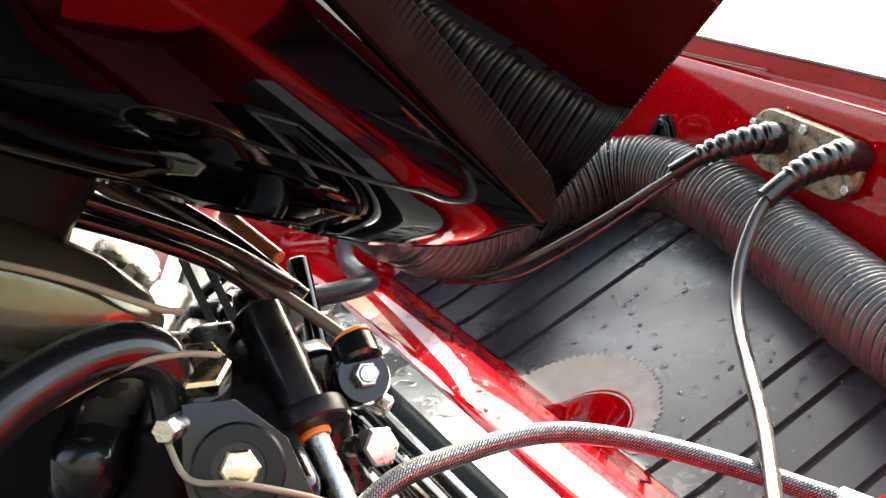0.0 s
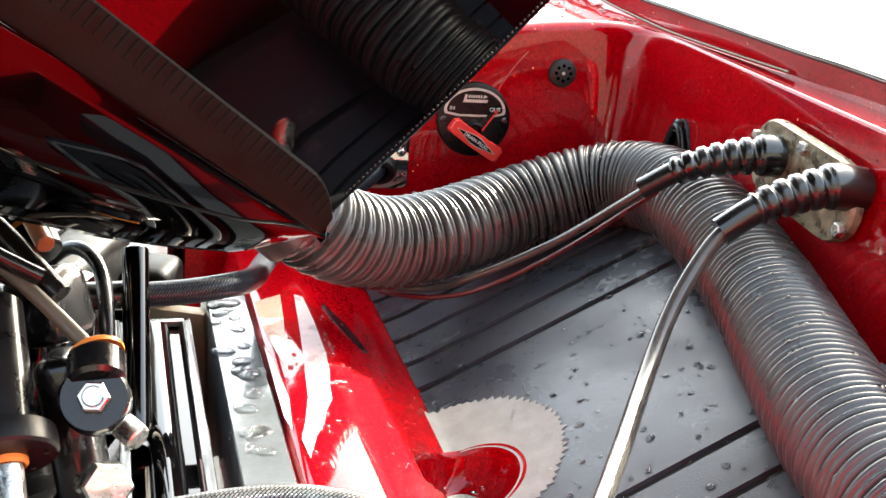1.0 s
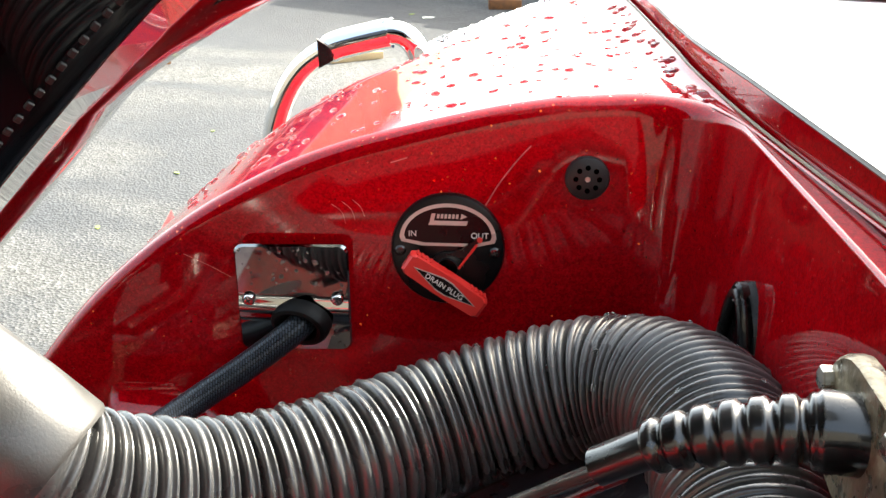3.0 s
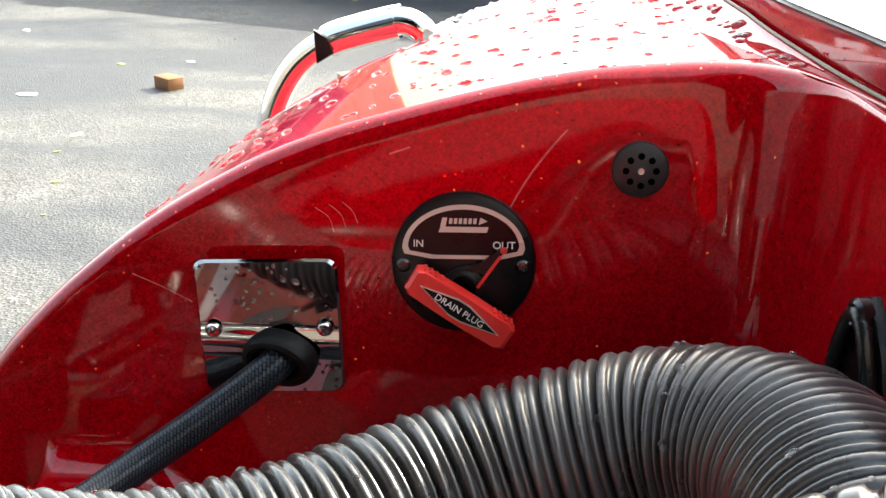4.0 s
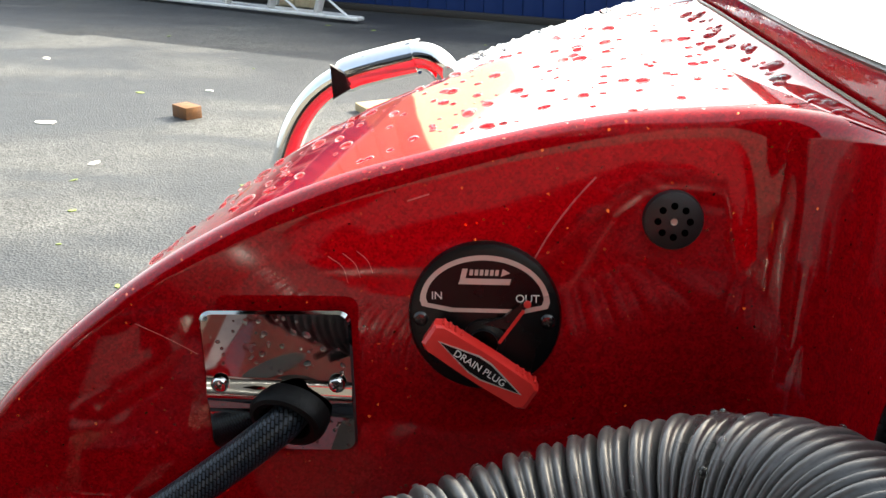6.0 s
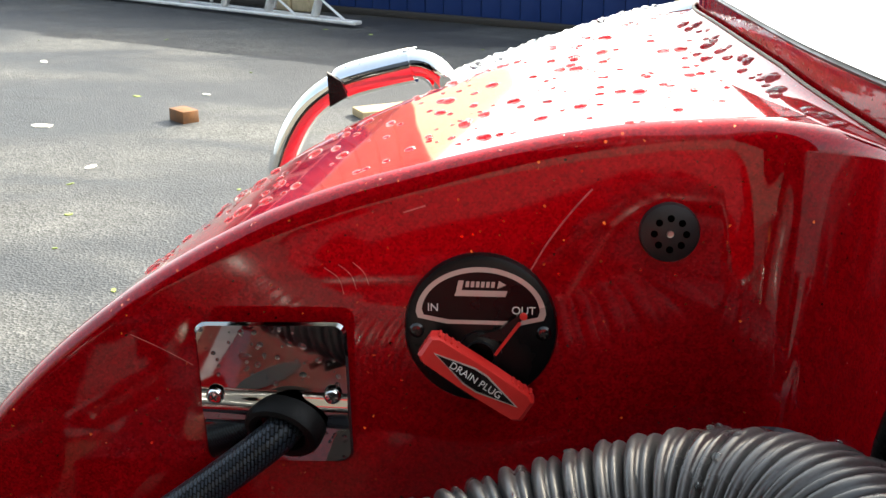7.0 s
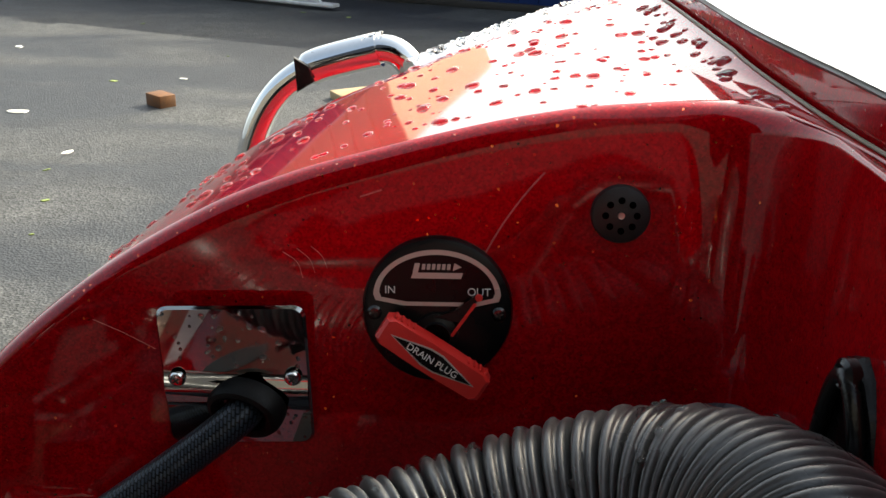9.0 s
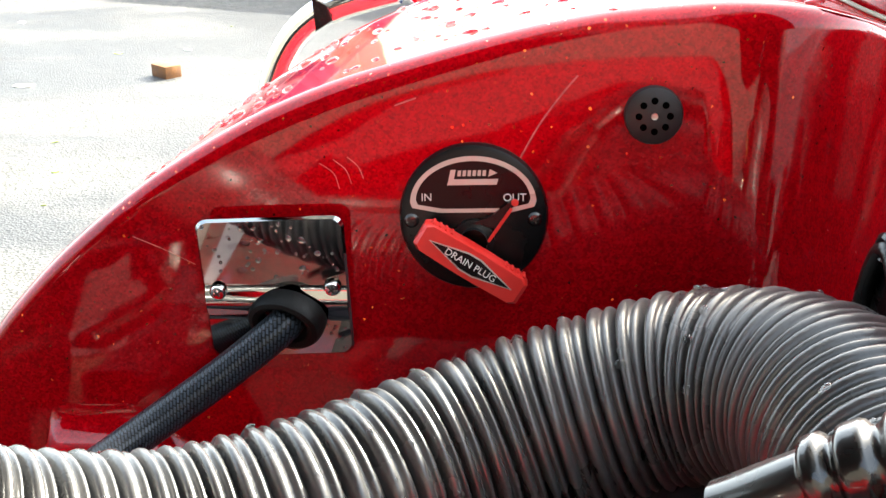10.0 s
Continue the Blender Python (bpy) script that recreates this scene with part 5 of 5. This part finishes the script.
ram((0.361, 0.836, 0.922), (0.332, 0.915, 0.985), (0.388, 0.757, 0.858), 0.0200)
link = thing("steering_link", "black link arm with a plated bolt and orange seal", "steering link")
BO = Vector((0.407, 0.866, 0.946))
bd = Vector((0.1, -0.8, 0.55)).normalized()
bmx = frame_of(BO, bd)
part("eye", Geo().lathe([(0.0, -0.03), (0.021, -0.03), (0.0225, -0.026), (0.0225, -0.004), (0.0205, -0.001), (0.0, -0.001)], bmx, 32), BLACK_METAL, link)
part("hex_bolt", Geo().hexnut(0.0105, 0.008, bmx).lathe([(0.0072, 0.0075), (0.006, 0.0095), (0, 0.0095)], bmx, 16), STEEL, link, "plated hex bolt")
part("socket", Geo().rod(BO + Vector((0.0, 0.010, 0.004)), BO + Vector((-0.004, 0.030, 0.015)), 0.0185, 24), BLACK_METAL, link)
om = frame_of(BO + Vector((-0.0045, 0.031, 0.016)), Vector((-0.010, 0.022, 0.012)))
part("seal", Geo().lathe([(0.0178, -0.003), (0.0182, 0.0), (0.016, 0.002), (0.008, 0.002)], om, 28), ORANGE, link, "orange dust seal")
part("rod", Geo().sweep([BO + Vector((-0.0045, 0.030, 0.016)), Vector((0.358, 0.924, 0.990)), Vector((0.309, 0.953, 1.017)), Vector((0.25, 0.963, 1.056)), Vector((0.19, 0.969, 1.092)), Vector((0.12, 0.972, 1.13))], 0.0052, 16, step=0.01), ROD_BROWN, link, "brown-grey rod")
part("hose", Geo().sweep([(0.372, 0.935, 0.985), (0.318, 0.966, 1.024), (0.255, 0.977, 1.064), (0.19, 0.983, 1.102), (0.12, 0.986, 1.14)], 0.0085, 16, step=0.01), BLACK_RUBBER, link)
part("rod", Geo().rod((0.320, 1.024, 1.030), (0.357, 0.962, 1.010), 0.0065, 18), RUST_ORANGE, link, "orange-brown rod")
for dx in (0.0, 0.018):
    part("strap", Geo().box(0.008, 0.085, 0.003, frame_of((0.297 + dx, 0.979 - 0.3 * dx, 0.969), (0.35, -0.7, 0.75), (1, 0.55, 0)), 0.001, 1), PALE_METAL, link, "pale metal strap")
part("rod_bar", Geo().rod((0.300, 1.030, 1.000), (0.17, 1.0, 1.072), 0.010, 16), BLACK_METAL, link)
part("socket", Geo().rod((0.345, 0.995, 0.990), (0.327, 1.020, 1.012), 0.0165, 24), BLACK_METAL, link)
part("seal", Geo().lathe([(0.017, -0.003), (0.0175, 0.001), (0.015, 0.003), (0.0, 0.003)], frame_of((0.3336, 1.0098, 1.0022), (-0.5, 0.7, 0.6)), 28), ORANGE, link, "orange dust seal")
# added bright disc in place of the sunlit background seen through this gap
part("bright_stand_in", Geo().lathe([(0.023, -0.03), (0.024, -0.003), (0.021, 0.0), (0.0, 0.003)], frame_of((0.243, 1.030, 0.994), (0.45, -0.35, 0.8)) @ Matrix.Diagonal((1.25, 1.25, 1.0, 1.0)), 28), STEEL, link, "bright metal disc standing in for the sunlit background in the gap")
part("arm", Geo().box(0.03, 0.05, 0.10, frame_of((0.385, 0.905, 0.905), (-0.2, 0.2, 1)), 0.01, 3), BLACK_METAL, link)
part("stub", Geo().rod((0.415, 0.895, 0.915), (0.432, 0.882, 0.908), 0.009, 18), STEEL, link, "steel stub")
part("hex_bolt", Geo().hexnut(0.0165, 0.018, frame_of((0.413, 0.862, 0.886), (0.3, -0.8, 0.4))), STEEL, link, "plated hex bolt")
part("shank", Geo().rod((0.400, 0.87, 0.885), (0.418, 0.90, 0.83), 0.010, 16), STEEL, link)

# jack plate between the motor and the transom
jack = thing("jack_plate", "wet jack plate with pale metal flange and black slide", "jack plate")
rows = []
for y in (0.62, 1.305):
    rows.append([Vector((aft_x(y) - 0.042, y, 0.74)), Vector((aft_x(y) - 0.042, y, 0.848)), Vector((aft_x(y) - 0.040, y, 0.851)), Vector((aft_x(y) - 0.004, y, 0.853)), Vector((aft_x(y) - 0.002, y, 0.850)), Vector((aft_x(y) - 0.002, y, 0.80))])
part("top_flange", Geo().grid(rows, flip=True), PALE_METAL, jack, "pale wet metal top flange")
rows = [[Vector((aft_x(y) - 0.115, y - 0.02, 0.70)), Vector((aft_x(y) - 0.115, y - 0.02, 0.835)), Vector((aft_x(y) - 0.112, y - 0.02, 0.838)), Vector((aft_x(y) - 0.068, y - 0.01, 0.838)), Vector((aft_x(y) - 0.065, y - 0.01, 0.835)), Vector((aft_x(y) - 0.065, y - 0.01, 0.70))] for y in (0.70, 1.235)]
part("slide", Geo().grid(rows, flip=True), BLACK_GLOSS, jack, "glossy black slide")
frame_pts = ((-0.118, 0.72), (-0.060, 0.72), (-0.060, 1.228), (-0.118, 1.228))
corner = [Vector((aft_x(y) + d, y + 0.19 * d, 0.842)) for d, y in frame_pts]
for p, q in zip(corner, corner[1:] + corner[:1]):
    part("slot_rim", Geo().box((q - p).length + 0.007, 0.008, 0.006, frame_of((p + q) / 2, (0, 0, 1), q - p), 0.0015), PALE_METAL, jack, "pale metal slot rim")
part("lift_rod", Geo().rod((aft_x(0.75) - 0.090, 0.74, 0.842), (aft_x(1.2) - 0.090, 1.19, 0.842), 0.013, 24), BLACK_GLOSS, jack, "glossy black lift rod")
part("slide_end", Geo().box(0.075, 0.018, 0.16, frame_of((aft_x(1.25) - 0.075, 1.245, 0.765), (0, 0, 1), (1, -0.19, 0)), 0.004), TAN_TRIM, jack, "tan stained bracket end")
part("upright", Geo().rod((0.412, 0.99, 0.845), (0.3944, 1.0875, 0.963), 0.0105, 24), BLACK_GLOSS, jack)
part("upright", Geo().box(0.035, 0.10, 0.16, frame_of((0.33, 1.06, 0.86), (0.1, 0.1, 1), (1, -0.19, 0)), 0.01, 3), BLACK_GLOSS, jack)
part("pipe", Geo().sweep([(0.31, 1.10, 0.93), (0.345, 1.085, 0.962), (0.372, 1.06, 0.955), (0.385, 1.02, 0.92), (0.39, 0.99, 0.86)], 0.006, 14, step=0.005), BLACK_METAL, jack)
part("clevis", Geo().box(0.045, 0.05, 0.055, frame_of((0.352, 0.985, 0.955), (-0.3, 0.3, 1), (1, -0.5, 0.2)), 0.012, 3), BLACK_METAL, jack)
part("cross_plate", Geo().box(0.10, 0.30, 0.02, frame_of((0.33, 1.10, 0.80), (0, 0, 1), (1, -0.19, 0)), 0.004), BLACK_METAL, jack)
part("back_plate", Geo().box(0.02, 0.36, 0.20, frame_of((0.285, 1.16, 0.83), (0, 0, 1), (1, -0.19, 0)), 0.006), BLACK_GLOSS, jack)
part("back_plate", Geo().box(0.35, 0.5, 0.02, frame_of((0.2, 1.0, 0.72), (0.1, 0, 1), (1, -0.19, 0)), 0.004), BLACK_METAL, jack)

# hoses and cables of the motor
braided = thing("braided_hose", "steel braided hydraulic hose arching over the transom", "hose", "control hoses")
part("braid", Geo().sweep([(0.33, 0.74, 0.84), (0.40, 0.783, 0.893), (0.462, 0.803, 0.905), (0.538, 0.818, 0.908), (0.605, 0.806, 0.902), (0.68, 0.765, 0.892), (0.75, 0.70, 0.885)], 0.0085, 20, step=0.005), STEEL_BRAID, braided)
part("crimp_collar", Geo().rod((0.735, 0.715, 0.887), (0.775, 0.675, 0.880), 0.0105, 20), STEEL, braided, "steel crimp collar")
for pts, r, label in (([(0.10, 0.72, 0.98), (0.17, 0.765, 0.985), (0.225, 0.792, 1.000), (0.262, 0.797, 1.006), (0.292, 0.812, 0.997)], 0.0022, "thin beige cable looped over the nut"),
                      ([(0.252, 0.768, 0.960), (0.264, 0.742, 0.944), (0.295, 0.726, 0.946), (0.34, 0.735, 0.926), (0.37, 0.755, 0.90), (0.40, 0.80, 0.86)], 0.0022, "thin beige cable running past the nut"),
                      ([(0.12, 0.80, 1.085), (0.19, 0.81, 1.06), (0.25, 0.81, 1.035), (0.268, 0.812, 1.03)], 0.0026, "beige cable under the cowl")):
    tagged(part("cable", Geo().sweep(pts, r, 10, step=0.005), TAN_TRIM), label, "cable", "motor cables")
for pts in ([(0.14, 0.86, 1.12), (0.22, 0.88, 1.085), (0.30, 0.90, 1.045), (0.36, 0.93, 1.0)], [(0.12, 0.88, 1.10), (0.22, 0.91, 1.06), (0.30, 0.93, 1.02), (0.35, 0.97, 0.97)], [(0.10, 0.80, 1.02), (0.18, 0.83, 1.0), (0.25, 0.87, 0.985), (0.29, 0.95, 0.95)]):
    tagged(part("cable", Geo().sweep(pts, 0.006, 14, step=0.006), BLACK_RUBBER), "thick black rubber hose below the cowl", "hose", "motor hoses")
housing = thing("midsection", "glossy black motor midsection below the cowl", "motor housing")
part("housing", Geo().lathe([(0.0, -0.25), (0.06, -0.25), (0.075, -0.1), (0.08, 0.05), (0.075, 0.18), (0.06, 0.27), (0, 0.28)], frame_of((0.09, 1.06, 0.93), (0.25, -0.1, 0.8)), 40), BLACK_GLOSS, housing)
# added dark boxes that block bright ground behind the motor; not real motor parts
part("dark_filler", Geo().box(0.05, 0.44, 0.22, frame_of((0.275, 1.06, 0.82), (0.25, -0.05, 1), (1, -0.19, -0.25)), 0.015, 3), DARK_CAST, housing)
part("dark_filler", Geo().box(0.10, 0.26, 0.28, frame_of((0.12, 0.97, 1.02), (0.5, 0.1, 0.8), (1, -0.1, -0.6)), 0.03, 3), DARK_CAST, housing)
part("dark_filler", Geo().box(0.28, 0.10, 0.34, frame_of((0.09, 1.02, 0.785), (0, 0, 1), (1, -0.19, 0)), 0.02, 3), DARK_CAST, housing)
part("dark_filler", Geo().box(0.06, 0.06, 0.06, frame_of((0.372, 1.275, 0.85), (0, 0, 1), (1, -0.19, 0)), 0.012, 3), DARK_CAST, housing)
part("swivel_casting", Geo().box(0.13, 0.03, 0.15, frame_of((0.115, 0.93, 1.02), (0.0, 0.35, 1), (1, 0.25, 0.1)), 0.012, 3), BLACK_GLOSS, housing, "glossy black swivel casting")
# added curved shape, coloured as the olive reflection on the black housing
cover = [(0.0, -0.15), (0.018, -0.148), (0.036, -0.13), (0.049, -0.09), (0.055, -0.03), (0.053, 0.03), (0.043, 0.085), (0.028, 0.12), (0.012, 0.136), (0.0, 0.138)]
part("reflection_cover", Geo().lathe(cover, frame_of((0.125, 0.845, 1.045), (1, -0.02, -0.33)) @ Matrix.Diagonal((0.85, 1.0, 1.0, 1.0)), 40), OLIVE, housing, "curved glossy shape whose olive colour stands for a reflection in the housing")
part("steering_arm", Geo().sweep([(0.10, 0.722, 0.945), (0.128, 0.742, 0.974), (0.156, 0.765, 0.993), (0.182, 0.785, 1.002), (0.213, 0.803, 1.007), (0.240, 0.815, 1.003), (0.258, 0.82, 0.985), (0.265, 0.82, 0.95)], 0.019, 24, step=0.006), BLACK_METAL, housing, "curved black steering arm")


# ---- water drops ----
def drops(name, places, label):
    g = Geo()
    for p, n, r, flat in places:
        m = frame_of(p, n, (rng.uniform(-1, 1), rng.uniform(-1, 1), 0.1)) @ Matrix.Diagonal((rng.uniform(0.8, 1.5), 1.0, 1.0, 1.0))
        g.lathe([(r, 0.0), (r * 0.93, r * flat * 0.45), (r * 0.66, r * flat * 0.8), (r * 0.3, r * flat * 0.97), (0, r * flat)], m, 12)
    return tagged(part(name, g, WATER, sharp=80), label, "water drops", kind="stuff")


places = []
for i in range(420):
    x, y = rng.uniform(0.40, 0.89), rng.uniform(1.52, 1.95)
    if x > lerp_table([(r.y, r.x) for r in RIDGE[::-1]], y) - 0.008:
        continue
    e = 0.004
    n = Vector((-(deck_z(x + e, y) - deck_z(x - e, y)) / (2 * e), -(deck_z(x, y + e) - deck_z(x, y - e)) / (2 * e), 1))
    places.append(((x, y, cove_z(x, y) - 0.0002), n, rng.choice((0.0012, 0.0018, 0.0025, 0.004)) * rng.uniform(0.8, 1.4), 0.45))
for i in range(44):
    y = rng.uniform(1.5, 1.86)
    x = lerp_table([(r.y, r.x) for r in RIDGE[::-1]], y) - rng.uniform(0.005, 0.017)
    places.append(((x, y, cove_z(x, y) - 0.0002), (-0.15, 0, 1), rng.uniform(0.002, 0.0048), 0.5))
drops("water_drops", places, "rain drops beaded on the red gunwale")
places = []
for i in range(560):
    p = mat_place(rng.uniform(0.0, 0.25), rng.uniform(-0.2, 0.35), 0.0048)
    places.append((p, MAT_N, rng.choice((0.0008, 0.0012, 0.0016, 0.0022, 0.0030)) * rng.uniform(0.8, 1.25), 0.6))
drops("water_drops", places, "rain drops on the rubber mat")
places = []
for i in range(120):
    x, y = rng.uniform(-0.039, 0.039), rng.uniform(-0.04, 0.042)
    if y > 0.006 + 0.012 * rng.random() * (x < 0) or (y < -0.024 and x > 0.02):
        places.append((PM @ Vector((x, y, 0.0021)), PM.to_3x3() @ Vector((0, 0, 1)), rng.choice((0.0007, 0.001, 0.0012, 0.0017)) * rng.uniform(0.85, 1.15), 0.6))
drops("water_drops", places, "rain drops on the cover plate")
places = []
for i in range(11):
    y = 0.97 + 0.03 * i + rng.uniform(-0.008, 0.008)
    places.append(((aft_x(y) - rng.uniform(0.014, 0.027), y, 0.8518), (0, 0, 1), rng.uniform(0.006, 0.011), 0.2))
for i in range(26):
    y = rng.uniform(0.95, 1.29)
    places.append(((aft_x(y) - rng.uniform(0.006, 0.036), y, 0.8518), (0, 0, 1), rng.uniform(0.003, 0.008), 0.3))
for i in range(30):
    y = rng.uniform(0.95, 1.27)
    places.append(((aft_x(y) + rng.uniform(0.01, 0.05), y, 0.8525), (0, 0, 1), rng.uniform(0.0015, 0.0035), 0.5))
for i in range(16):
    y = rng.uniform(1.02, 1.25)
    d = rng.uniform(0.050, 0.066)
    places.append(((*on_cap(d, y), lerp_table(TRANSOM, d) + 0.0006), (0.25, 0.05, 1), rng.uniform(0.002, 0.004), 0.6))
for i in range(40):
    y = rng.uniform(0.95, 1.30)
    d = rng.uniform(0.072, 0.15)
    places.append(((*on_cap(d, y), lerp_table(TRANSOM, d) + 0.0001), (0.5, 0.1, 1), rng.uniform(0.0012, 0.0028), 0.6))
drops("water_drops", places, "rain drops on the transom and jack plate")
places = []
for i in range(150):
    k = rng.randrange(5, len(hose_curve) - 5)
    t = (hose_curve[k + 1] - hose_curve[k - 1]).normalized()
    side = t.cross(Vector((0, 0, 1))).normalized()
    up = side.cross(t)
    an = rng.uniform(-1.3, 1.3)
    n = up * math.cos(an) + side * math.sin(an)
    k += 6 - k % 20
    t = hose_curve[min(k, len(hose_curve) - 1)]
    places.append((t + n * (R_HOSE - 0.0002), n, rng.uniform(0.001, 0.0024), 0.6))
drops("water_drops", places, "rain drops on the corrugated hose")
places = []
for i in range(90):
    s = rng.random()
    x = 0.478 + 0.078 * s
    places.append(((x, 2.02 + rng.uniform(-0.008, 0.008), 1.0125 + 0.023 * s + 0.0165), (0, 0, 1), rng.uniform(0.0012, 0.003), 0.6))
drops("water_drops", places, "rain drops on the grab handle")
places = []
rail_line = resample(rail_pts, 0.004)
for i in range(150):
    k = rng.randrange(len(rail_line) // 2)
    an = rng.uniform(-0.9, 0.6)
    n = Vector((0, math.sin(an), math.cos(an)))
    places.append((rail_line[k] + n * 0.0108, n, rng.uniform(0.0012, 0.0032), 0.7))
drops("water_drops", places, "rain drops beaded on the rub rail")
